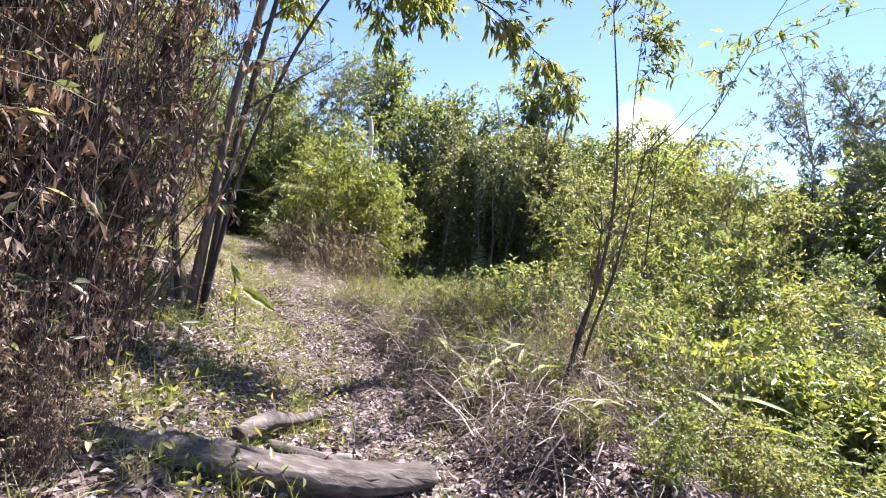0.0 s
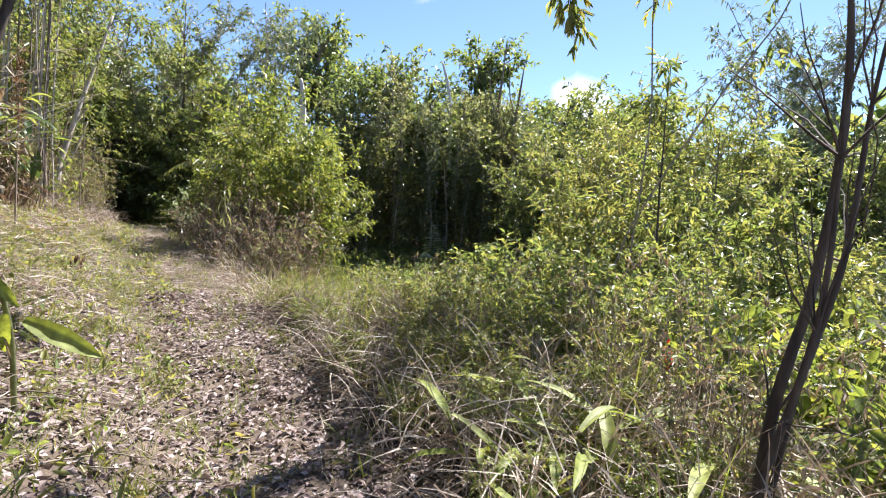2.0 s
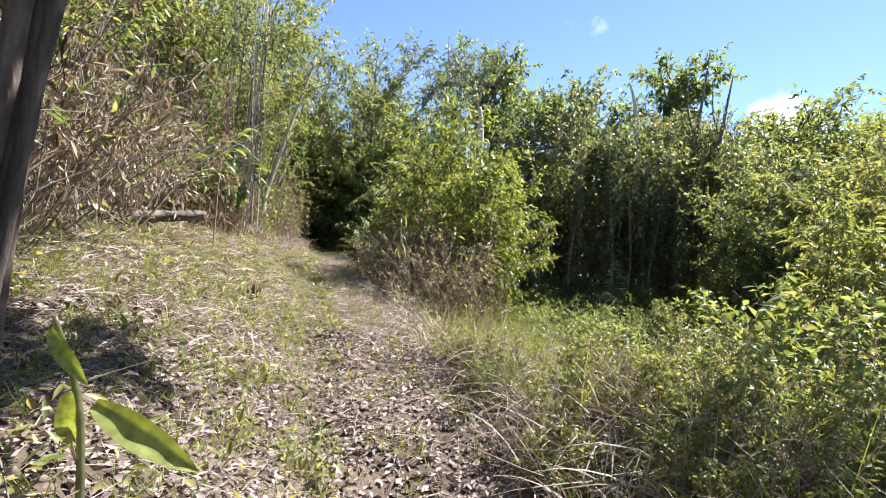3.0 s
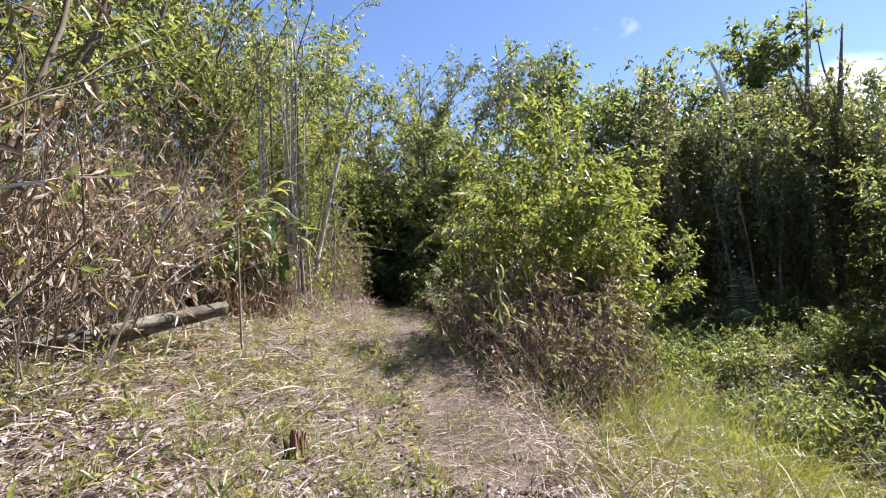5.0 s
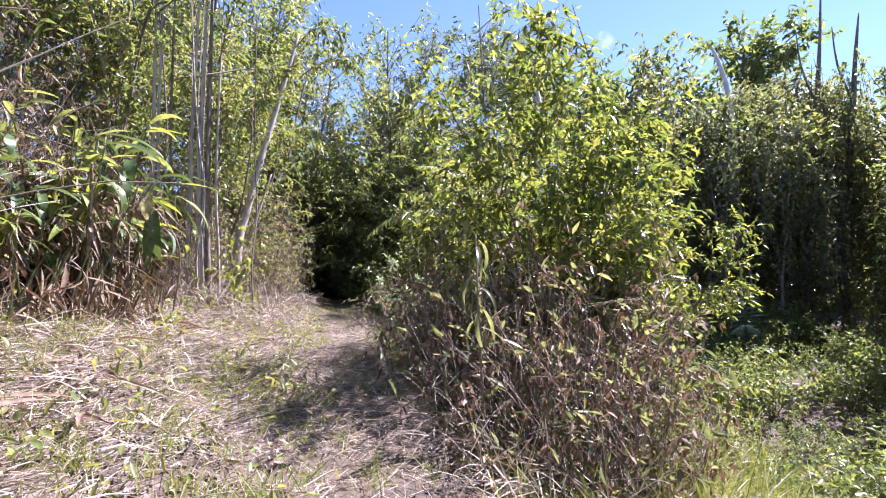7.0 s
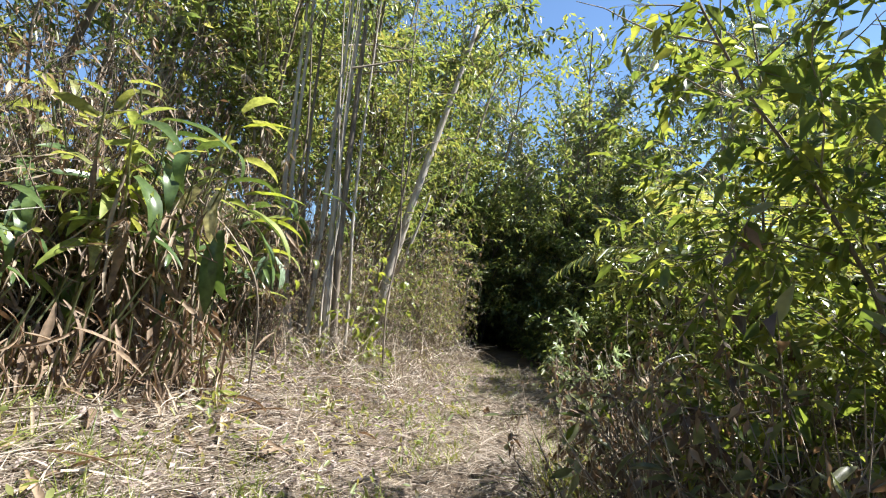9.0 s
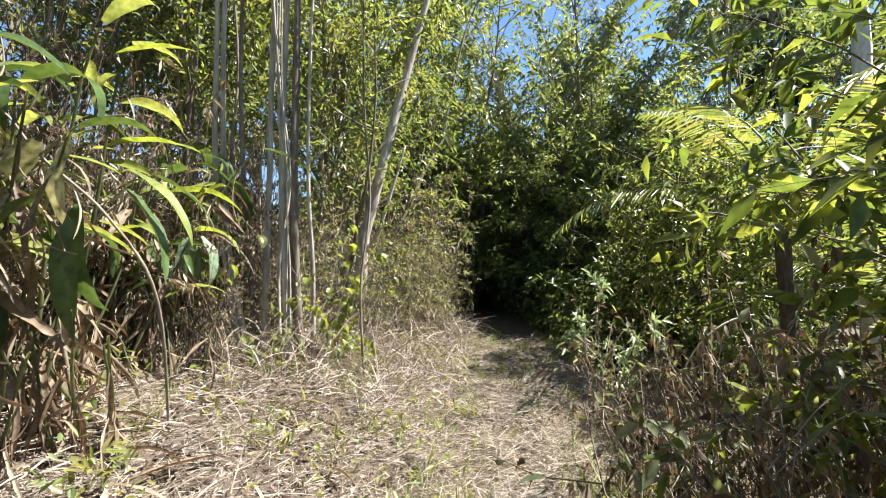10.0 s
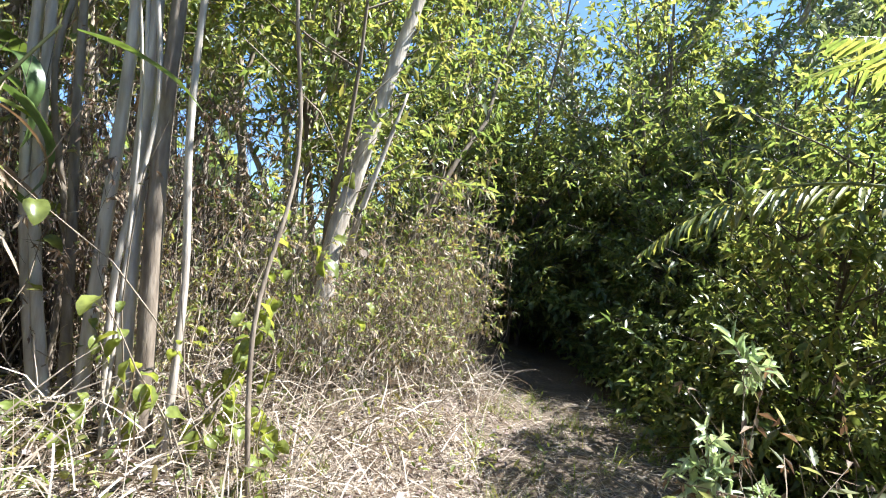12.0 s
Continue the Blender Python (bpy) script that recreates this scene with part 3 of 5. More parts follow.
weed = tagged(plant("broad_weed", 55, 1.15, .45, 6, 30, 4, 6, (.13, .06), .2, "bush", .3, .7, -.05, .008, .2, (M_TWIG, M_LEAF_SHRUB), hang=.2, base=.2), "broad-leaved weed with large bright leaves in the clearing", "weed")
stand(weed, 1.9, 5.0, .9, 0)
repeat(weed, [(2.6, 4.6, 1.0, 40), (3.1, 5.4, 1.1, 120), (2.3, 5.9, 1.0, 210), (1.5, 5.7, .7, 300), (3.6, 4.3, 1.1, 20), (3.9, 5.9, 1.2, 160), (2.9, 7.0, 1.2, 80), (1.8, 7.2, 1.0, 250), (4.4, 7.4, 1.3, 330), (1.1, 6.6, .7, 140), (3.4, 8.2, 1.4, 200), (2.0, 3.9, .7, 280),
              (4.9, 5.0, 1.2, 60), (1.2, 8.4, .9, 10), (2.2, 9.2, 1.2, 110)], "broad-leaved weeds")
greyb = tagged(plant("grey_shrub", 53, 2.3, .8, 7, 90, 6, 8, (.075, .026), .15, "bush", .3, .9, 0, .012, .25, (M_TWIG, M_LEAF_GREY), six=False, hang=0, base=.25), "silvery grey-green shrub with fine foliage", "shrub")
stand(greyb, 7.0, 8.8, 1.0, 0)
repeat(greyb, [(8.2, 9.2, 1.1, 100), (6.0, 10.6, .8, 200), (9.5, 8.2, 1.0, 40)], "silvery shrubs")

for x, y, s, t in ((.4, 6.3, .5, 10), (.9, 5.9, .55, 80), (.0, 7.2, .5, 150), (.8, 6.9, .65, 220), (1.4, 6.3, .7, 300), (-.3, 8.1, .45, 40), (1.4, 5.2, .5, 120), (.6, 5.4, .4, 200), (.9, 7.7, .7, 260), (.2, 8.6, .5, 330), (.0, 10.3, .4, 310), (1.3, 2.6, .3, 10), (1.9, 2.75, .4, 70), (2.4, 2.4, .4, 130), (2.9, 2.9, .55, 190), (1.6, 3.1, .34, 250), (2.2, 3.2, .45, 310), (2.8, 3.5, .55, 30), (1.0, 3.05, .26, 95), (3.3, 3.1, .6, 160)):
    c = copy_thing(lush, Matrix())
    stand(c, x, y, s, t)
# leaves and twigs take dark colours that stand in for the gully's shade
gully = tagged(plant("gully_shrub", 54, 1.1, .8, 8, 70, 5, 7, (.1, .042), .1, "bush", .5, .5, -.05, .012, .3, (M_TWIG_DARK, M_LEAF_DARK), six=False, hang=.2, base=.35, sides=3, fine=False), "leafy shrub with the gully's shade put into its dark leaf and twig colours", "shrub")
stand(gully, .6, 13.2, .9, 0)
spots_c = []
for y in np.arange(13.2, 25.0, 1.3):
    for x in np.arange(-2.4, 6.5, 1.15):
        d = lateral(x, y)[0][0]
        if d < 3.6 or x > -.2 + .42 * (y - 5.7) or (abs(x + 1.5) < 1.1 and y < 13.8):
            continue
        spots_c.append((x + rng.uniform(-.4, .4), y + rng.uniform(-.4, .4), rng.uniform(.6, 1.0) * (.5 if y < 14 else .6 if y < 18 else 1.1), rng.uniform(0, 360)))
# more dark copies, added to fill the shaded hole at the trail's end
for y, d, s in ((17.2, 1.5, 1.0), (18.0, 1.5, 1.2), (18.8, 1.4, 1.4), (19.6, 1.3, 1.5), (20.5, 1.2, 1.6), (21.5, 1.0, 1.7), (22.6, .3, 1.8), (22.4, -1.2, 1.8), (21.4, -1.6, 1.6), (20.2, -1.5, 1.4), (17.4, 2.6, 1.3), (18.6, 2.8, 1.5), (23.6, -.4, 2.0)):
    spots_c.append((*beside(y, d), s, rng.uniform(0, 360)))
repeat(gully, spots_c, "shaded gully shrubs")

# ---------------------------------------------------------------- thin saplings
leafy = tagged(plant("leafy_shrub", 63, 3.3, .62, 5, 70, 5, 7, (.11, .036), .16, "bush", .16, .8, -.04, .013, .26, (M_TWIG, M_LEAF_BRIGHT), six=False, hang=.25, base=.18, names=("branchwood", "foliage")), "upright shrub with airy sunlit light green leaves", "shrub")
stand(leafy, 3.2, 10, 1.15, 0)
repeat(leafy, [(4.4, 11, 1.3, 80), (4.66, 9, 1.3, 190), (2.2, 9.6, .85, 270), (5.8, 10.2, 1.15, 20), (4.0, 7.9, .85, 140), (1.3, 9.3, .62, 60), (6.8, 9.4, 1.05, 230), (2.9, 7.4, .72, 310), (5.6, 7.6, .9, 100), (2.0, 8.0, .55, 170), (7.8, 11.4, 1.2, 45), (3.4, 12.2, 1.2, 200), (1.7, 6.6, .45, 15)], "upright leafy shrubs")
for y, d, sz, tn in ((3.9, .95, .3, 20), (4.4, 1.15, .34, 90), (4.9, .9, .28, 160), (5.3, 1.2, .36, 230), (5.8, .85, .3, 300), (6.2, 1.15, .38, 40), (6.7, .9, .3, 110), (7.1, 1.2, .36, 180), (7.6, .95, .3, 250), (8.1, 1.25, .34, 320), (5.0, 1.5, .42, 60), (5.7, 1.6, .45, 130), (6.5, 1.55, .42, 200), (4.2, 1.6, .36, 270), (7.4, 1.6, .4, 340), (3.5, 1.3, .3, 75)):
    c = copy_thing(bushy if tn % 20 else lush, Matrix())
    stand(c, *beside(y, d), sz, tn)
sap = tagged(plant("sapling", 61, 5.4, .8, 1, 26, 5, 7, (.16, .04), .35, "bush", .04, .9, -.05, .022, .3, (M_BARK_DARK, M_LEAF_BRIGHT), hang=.35, base=0, wander=.03, names=("trunk", "crown")), "thin upright sapling with sparse drooping leaves", T)
stand(sap, 3.65, 8.6, 1.05, 0)
repeat(sap, [(5.6, 10.5, .8, 80), (2.9, 10.8, .75, 190), (6.9, 12.0, .95, 270), (4.6, 12.4, .8, 20), (8.8, 12.5, .9, 140)], "thin saplings")


# ---------------------------------------------------------------- limbs, logs and trunks
def limb(geo, pts, radii, sides=12, lumps=.06, seed=0, cap=True):
    """One knotty tapering limb through the given points."""
    rng = np.random.default_rng(seed)
    p = smooth_line(np.array(pts, float), 6)
    n = len(p)
    r = np.interp(np.linspace(0, 1, n), np.linspace(0, 1, len(radii)), radii)
    tan = unit(np.gradient(p, axis=0))
    ref = np.where(np.abs(tan[:, 2:3]) > .85, np.array([1.0, .15, 0]), np.array([.1, .05, 1.0]))
    a = unit(np.cross(tan, ref)); b = np.cross(tan, a)
    th = np.linspace(0, 2 * np.pi, sides, endpoint=False)
    ridge = 1 + lumps * np.sin(th * 3 + rng.uniform(0, 6)) + lumps * .8 * np.sin(th * 5 + 2)
    rr = r[:, None] * ridge[None, :] * (1 + rng.normal(0, lumps * .6, (n, sides)))
    v = p[:, None, :] + rr[..., None] * (np.cos(th)[None, :, None] * a[:, None, :] + np.sin(th)[None, :, None] * b[:, None, :])
    i = np.arange(n - 1)[:, None] * sides
    k, k2 = np.arange(sides)[None, :], (np.arange(sides) + 1)[None, :] % sides
    faces = [np.stack([i + k, i + k2, i + k2 + sides, i + k + sides], -1).reshape(-1, 4)]
    if cap:
        faces += [np.arange(sides)[::-1][None, :], (n - 1) * sides + np.arange(sides)[None, :]]
    geo.add(v, *faces)


def lay(pts, lift):
    return [(x, y, gz(x, y) + h + lift) for x, y, h in pts]


g = Geo()
limb(g, lay([(-2.1, 2.2, -.12), (-1.65, 2.42, -.06), (-1.2, 2.58, -.02), (-.65, 2.72, .03), (-.2, 2.83, .03), (.12, 2.95, .0)], .06), [.08, .09, .105, .09, .1, .07], 18, .16, 1)
log = part("trunk", g, M_LOG)
log.name = "fallen_log"
tagged(log, "weathered grey fallen log lying across the foot of the trail", "log")
g = Geo()
limb(g, lay([(-1.05, 3.0, 0), (-.95, 3.2, .09), (-.85, 3.55, .07), (-.72, 3.9, .0)], .05), [.06, .055, .04, .03], 10, .1, 2)
limb(g, lay([(-.9, 3.1, -.02), (-.6, 3.12, .0), (-.4, 3.2, -.02)], .05), [.05, .045, .03], 10, .1, 3)
tagged(part("broken_branch", g, M_LOG), "crooked bleached broken branch on the leaf litter", "branch")

# the clump of leaning trunks on the bank
clump = tagged(new("leaning_tree"), "clump of slender dark leaning trunks with thin arching branches", T)
bx, by = -2.2, 4.6
bz = gz(bx, by)
trunks = (([(0, 0, -.1), (.07, .03, .6), (.13, .07, 1.2), (.2, .1, 1.9), (.42, .14, 3.0), (.8, .2, 4.6)], [.056, .046, .041, .038, .031, .02]),
          ([(.1, .02, -.1), (.17, .04, .7), (.25, .07, 1.4), (.4, .1, 2.3), (.6, .2, 3.4), (.9, .4, 4.8)], [.038, .031, .027, .025, .02, .014]),
          ([(.13, -.05, -.1), (.25, -.02, .7), (.42, .0, 1.5), (.75, .1, 2.5), (1.2, .2, 3.4)], [.028, .021, .019, .016, .01]),
          ([(-.12, .1, -.1), (-.3, .15, 1.0), (-.5, .3, 2.2), (-.5, .5, 3.8)], [.04, .03, .026, .015]))
for i, (pts, radii) in enumerate(trunks):
    g = Geo()
    limb(g, [(bx + x, by + y, bz + z) for x, y, z in pts], radii, 10, .07, 20 + i)
    part("trunk", g, M_BARK_DARK if i != 0 else M_BARK, clump)


def arching(parent, seed, start, way, length, n_twigs, mat_leaf, mat_wood, leaf=(.13, .03), per=7, grav=-.05, r=.014, twig=.4):
    """A long arching branch with leafy twigs."""
    rng = np.random.default_rng(seed)
    wood, green = Geo(), Geo()
    line = sticks(rng, [start], [way], [length], 12, .06, grav)
    tubes(wood, line, [r], [.003], 5)
    idx = np.zeros(n_twigs, int)
    p, t = along(line, idx, rng.uniform(.3, 1, n_twigs))
    tw = sticks(rng, p, unit(t + rng.normal(0, .7, (n_twigs, 3))), twig * rng.uniform(.5, 1.4, n_twigs), 4, .15, -.08)
    tubes(wood, tw, np.full(n_twigs, .004), np.full(n_twigs, .0015), 3)
    who = np.repeat(np.arange(n_twigs), per)
    p, t = along(tw, who, rng.uniform(.35, 1, n_twigs * per))
    ln = leaf[0] * rng.uniform(.6, 1.25, len(p))
    leaves(green, rng, p, t + rng.normal(0, .5, p.shape) - np.array([0, 0, .45]), ln, ln * leaf[1] / leaf[0], True)
    b = part("branch", wood, mat_wood, parent)
    part("foliage", green, mat_leaf, b)


tops = [(bx + 1.2, by - .4, bz + 4.6), (bx + 1.0, by + .4, bz + 4.8), (bx + .75, by - .3, bz + 3.5), (bx + 1.5, by + .2, bz + 3.3), (bx - .5, by + .5, bz + 3.6)]
for k in range(16):
    s = tops[k % 5]
    a = radians(22 + 7 * k if k < 11 else 90 + 12 * k)
    arching(clump, 70 + k, s, (math.cos(a), math.sin(a), .5), (3.4 if k < 11 else 2.4) + .12 * (k % 5), 75 if k < 11 else 46, M_LEAF_BRIGHT if k % 2 else M_LEAF_MID, M_TWIG_DARK, leaf=(.15, .042), grav=-.045, per=10)
for k in range(5):
    arching(clump, 90 + k, (bx + .4, by, bz + 1.9 + .35 * k), (.5, .8 + .15 * k, .9), 1.1, 6, M_LEAF_BRIGHT, M_TWIG_DARK, grav=-.01, per=3)

# two shaggy vine-draped trunks behind the clump
for i, (x, y, tx) in enumerate(((-3.05, 4.9, .75), (-3.5, 4.5, .8), (-2.9, 3.3, .5))):
    sh = tagged(new("shaggy_tree"), "dark leaning trunk draped with dead vines and brown leaves", T, "shaggy trunks")
    z = gz(x, y)
    g = Geo()
    limb(g, [(x, y, z - .1), (x + .1 * tx, y, z + 1.1), (x + .45 * tx, y + .05, z + 2.3), (x + tx, y + .1, z + 3.6), (x + tx * 1.4, y + .15, z + 5.2)], [.09, .075, .07, .055, .03], 9, .12, 130 + i)
    part("trunk", g, M_BARK_DARK, sh)
    rg = np.random.default_rng(240 + i)
    gw, gl = Geo(), Geo()
    n = 90
    f = rg.uniform(.1, 1, n)
    st = np.stack([x + tx * 1.3 * f ** 1.3 + rg.normal(0, .1, n), y + rg.normal(0, .1, n), z + .4 + 4.4 * f], 1)
    ln = sticks(rg, st, np.array([[-.1, 0, -1.0]]) + rg.normal(0, .14, (n, 3)), rg.uniform(.4, 1.6, n), 4, .07, -.1)
    tubes(gw, ln, np.full(n, .006), np.full(n, .003), 3)
    who = np.repeat(np.arange(n), 18)
    p, t = along(ln, who, rg.uniform(0, 1, len(who)))
    leaves(gl, rg, p + rg.normal(0, .04, p.shape), rg.normal(0, .6, p.shape) - np.array([0, 0, .9]), .08 * rg.uniform(.6, 1.2, len(p)), .022, False)
    v = part("vine_tangle", gw, M_TWIG_DARK, sh)
    part("vine_foliage", gl, M_LEAF_BROWN, v)

# overhanging tree whose leaves reach in from above
over = tagged(plant("overhanging_tree", 101, 8.4, 1.9, 2, 40, 5, 7, (.15, .045), .58, "round", .1, .3, -.06, .02, .4, (M_TWIG, M_LEAF_BRIGHT), hang=.5, base=.2, names=("trunk", "crown")), "tree with long drooping leaves overhanging the clearing", T)
stand(over, 2.3, 7.7, 1.0, 0)

# two vine-wrapped snags
for i, (x, y, top, lean) in enumerate(((4.3, 25.0, 9.6, .75), (5.25, 25.0, 8.6, .72))):
    sn = tagged(new("dead_snag"), "dead grey standing trunk wrapped in climbing vines", T, "dead snags")
    z = gz(x, y)
    g = Geo()
    limb(g, [(x, y, z - .1), (x - .05, y, z + 3.4), (x + lean * .4, y, z + 6.0), (x + lean * .8, y + .1, z + 8.6), (x + lean, y + .1, top)], [.14, .12, .1, .055, .015], 9, .08, 30 + i)
    limb(g, [(x + lean * .6, y, z + 7.2), (x + lean * .6 - .35, y, z + 8.4), (x + lean * .6 - .45, y, z + 9.6)], [.04, .03, .012], 6, .08, 33 + i)
    part("trunk", g, M_BARK, sn)
    rg = np.random.default_rng(200 + i)
    gl, gw = Geo(), Geo()
    n = 110
    st = np.stack([x + rg.normal(lean * .4, .34, n), y + rg.normal(0, .34, n), z + rg.uniform(3, 8.6, n)], 1)
    ln = sticks(rg, st, np.array([[0, 0, -1.0]]) + rg.normal(0, .15, (n, 3)), rg.uniform(1.2, 3.4, n), 5, .06, -.1)
    tubes(gw, ln, np.full(n, .008), np.full(n, .004), 3)
    who = np.repeat(np.arange(n), 30)
    p, t = along(ln, who, rg.uniform(0, 1, len(who)))
    leaves(gl, rg, p + rg.normal(0, .05, p.shape), rg.normal(0, 1, p.shape) - np.array([0, 0, .8]), .15 * rg.uniform(.6, 1.2, len(p)), .06, False)
    v = part("vine_tangle", gw, M_TWIG_DARK, sn)
    part("vine_foliage", gl, M_LEAF_OLIVE, v)


# slender trunks and hanging vines along the shaded forest edge
pole = tagged(plant("slender_tree", 161, 7.6, 1.0, 1, 24, 5, 8, (.2, .08), .6, "bush", .05, .5, -.06, .06, .5, (M_BARK_PALE, M_LEAF_MID), six=False, hang=.4, base=0, wander=.04, names=("trunk", "crown"), sides=6, fine=False), "slender pale trunk at the shaded forest edge", T)
stand(pole, .3, 24.2, 1.0, 0)
repeat(pole, [(-.9, 23.6, .9, 60), (1.9, 24.3, 1.0, 130), (3.3, 24.0, 1.0, 280), (6.6, 23.6, .85, 90), (2.6, 24.6, 1.1, 160)], "slender edge trunks")
rv = np.random.default_rng(171)
for k in range(26):
    x, y = rv.uniform(-1.9, 7.0), rv.uniform(22.6, 24.6)
    vine = tagged(new("hanging_vine"), "leafy vine curtain hanging at the forest edge", "vine", "hanging vines")
    top = rv.uniform(3.6, 6.4)
    foot = gz(x, y)
    n = 4
    st = np.stack([x + rv.normal(0, .18, n), y + rv.normal(0, .18, n), np.full(n, top)], 1)
    ln = sticks(rv, st, np.array([[0, 0, -1.0]]) + rv.normal(0, .06, (n, 3)), np.full(n, top - foot + .1) * np.concatenate([[1.0], rv.uniform(.4, .95, n - 1)]), 8, .04, -.08)
    ln[..., 2] = np.maximum(ln[..., 2], foot - .05)
    gw, gl = Geo(), Geo()
    tubes(gw, ln, np.full(n, .008), np.full(n, .004), 3)
    who = np.repeat(np.arange(n), 110)
    p, t = along(ln, who, rv.uniform(0, 1, len(who)))
    leaves(gl, rv, p + rv.normal(0, .07, p.shape), rv.normal(0, .8, p.shape) - np.array([0, 0, .6]), .16 * rv.uniform(.6, 1.2, len(p)), .07, False)
    part("vine_tangle", gw, M_TWIG, vine)
    part("vine_foliage", gl, M_LEAF_OLIVE if k % 3 else M_LEAF_GREY, vine)


# ---------------------------------------------------------------- dry thickets on the bank
def thicket(name, seed, radius, height, n_stems, n_leaves, mats, leaf=(.085, .02), green=0, label="", r=.006, bias=(0, 0), group="", loose=.3):
    """Arching dead stems and hanging dry leaves in a tangle."""
    rng = np.random.default_rng(seed)
    thing = tagged(new(name), label, "thicket", group)
    wood, dry, fresh = Geo(), Geo(), Geo()
    a, rad = rng.uniform(0, 6.28, n_stems), radius * np.sqrt(rng.uniform(0, 1, n_stems))
    st = np.stack([np.cos(a) * rad, np.sin(a) * rad, np.full(n_stems, -.15)], 1)
    way = np.concatenate([rng.normal(0, loose, (n_stems, 2)) + np.array(bias), np.ones((n_stems, 1))], 1)
    ln = sticks(rng, st, way, height * rng.uniform(.5, 1.2, n_stems), 5, .12, -.06)
    reach = np.linalg.norm(ln[..., :2], axis=-1, keepdims=True)
    ln[..., :2] *= np.minimum(1, (radius * 1.7 + .12 * reach) / np.maximum(reach, .01))
    tubes(wood, ln, r * rng.uniform(.5, 1.6, n_stems), np.full(n_stems, .002), 3)
    m = n_stems * 2
    who = rng.integers(0, n_stems, m)
    p, t = along(ln, who, rng.uniform(.25, 1, m))
    tw = sticks(rng, p, t + rng.normal(0, .8, (m, 3)), rng.uniform(.15, .6, m), 2, .2, -.12)
    tubes(wood, tw, np.full(m, .003), np.full(m, .0012), 3)
    who = rng.integers(0, m, n_leaves)
    p, t = along(tw, who, rng.uniform(.1, 1, n_leaves))
    sz = leaf[0] * rng.uniform(.5, 1.4, n_leaves)
    leaves(dry, rng, p, rng.normal(0, .55, p.shape) - np.array([0, 0, .8]), sz, sz * leaf[1] / leaf[0], False, curl=.12, droop=.1)
    part("stem_tangle", wood, mats[0], thing)
    part("dry_foliage", dry, mats[1], thing)
    if green:
        who = rng.integers(0, m, green)
        p, t = along(tw, who, rng.uniform(.3, 1, green))
        sz = .1 * rng.uniform(.6, 1.3, green)
        leaves(fresh, rng, p, t + rng.normal(0, .6, p.shape), sz, sz * .34, True)
        part("green_foliage", fresh, mats[2], thing)
    return thing


dark = thicket("dry_thicket", 111, .55, 3.0, 150, 3600, (M_TWIG_DARK, M_LEAF_BROWN, M_LEAF_OLIVE), green=500, label="dark tangled thicket of dead vines and brown leaves", bias=(.02, 0), loose=.12)
stand(dark, -2.35, 2.75, 1, 0)
repeat(dark, [(-2.5, 1.9, .9, 90), (-2.75, 3.6, 1.05, 200), (-3.2, .5, .8, 300), (-3.6, 2.6, 1.2, 45), (-4.0, 1.0, 1.2, 150), (-3.8, -1.0, 1.0, 20), (-3.9, 4.4, 1.2, 265), (-1.8, 2.25, .36, 80), (-1.65, 1.75, .3, 200), (-2.0, 2.95, .42, 300), (-1.5, 2.1, .2, 20), (-7.15, 12.6, .36, 190), (-7.9, 13.5, .5, 330), (-2.15, 2.55, .85, 70), (-2.3, 3.2, .9, 160), (-2.15, 1.85, .8, 250), (-8.2, 13.2, .62, 15), (-7.9, 12.35, .6, 100), (-8.6, 14.1, .65, 200), (-7.1, 10.9, .6, 300), (-8.6, 11.6, 1.0, 60)], "dark thickets")
pale = thicket("dry_thicket", 112, .8, 2.1, 130, 2200, (M_TWIG, M_LEAF_DRY, M_LEAF_MID), (.1, .02), 300, "sunlit thicket of straw-coloured dead stems and leaves", bias=(.15, -.05))
stand(pale, *beside(6.4, -3.0), 1, 0)
repeat(pale, [(*beside(y, d), s, t) for y, d, s, t in ((7.4, -3.1, 1.0, 80), (5.6, -3.4, 1.1, 200), (8.4, -3.3, 1.05, 310), (9.3, -3.2, 1.0, 40), (6.8, -4.1, 1.2, 150), (8.8, -4.3, 1.2, 260), (10.3, -3.3, 1.0, 20), (10.0, -4.3, 1.15, 100),
              (11.2, -3.6, 1.05, 185), (12.0, -3.3, .95, 60), (13.0, -3.1, 1.0, 10), (14.0, -2.9, .9, 280), (7.8, -5.0, 1.3, 330))], "straw-coloured thickets")
stemmy = thicket("dry_thicket", 113, .5, 2.4, 90, 1300, (M_TWIG, M_LEAF_DRY, M_LEAF_BRIGHT), (.09, .022), 900, "sunlit thicket of thin stems with pale and green leaves", loose=.16)
stand(stemmy, *beside(16.9, -1.8), .7, 0)
repeat(stemmy, [(*beside(y, d), s, t) for y, d, s, t in ((14.4, -1.9, .35, 170), (15.2, -1.6, .5, 40), (15.9, -1.4, .55, 120), (16.4, -1.25, .5, 210), (17.0, -1.15, .6, 300), (14.8, -2.1, .6, 75), (15.5, -2.3, .55, 10), (17.4, -1.6, .85, 260), (18.2, -1.7, 1.0, 30), (15.6, -2.8, .7, 300), (3.6, 1.7, .4, 20), (4.3, 1.95, .42, 95), (4.9, 2.2, .45, 170), (5.6, 2.0, .4, 245), (6.4, 2.1, .42, 320), (7.2, 1.9, .4, 50), (3.1, 2.1, .45, 130), (5.2, 1.45, .32, 210), (6.0, 1.4, .32, 280))], "stemmy thickets")
shade = thicket("dry_thicket", 114, .48, 1.4, 130, 2800, (M_TWIG, M_LEAF_BROWN, M_LEAF_OLIVE), (.06, .02), 400, "brown dry brush under the tall shrub", bias=(-.1, -.1))
stand(shade, -2.75, 11.6, 1, 0)
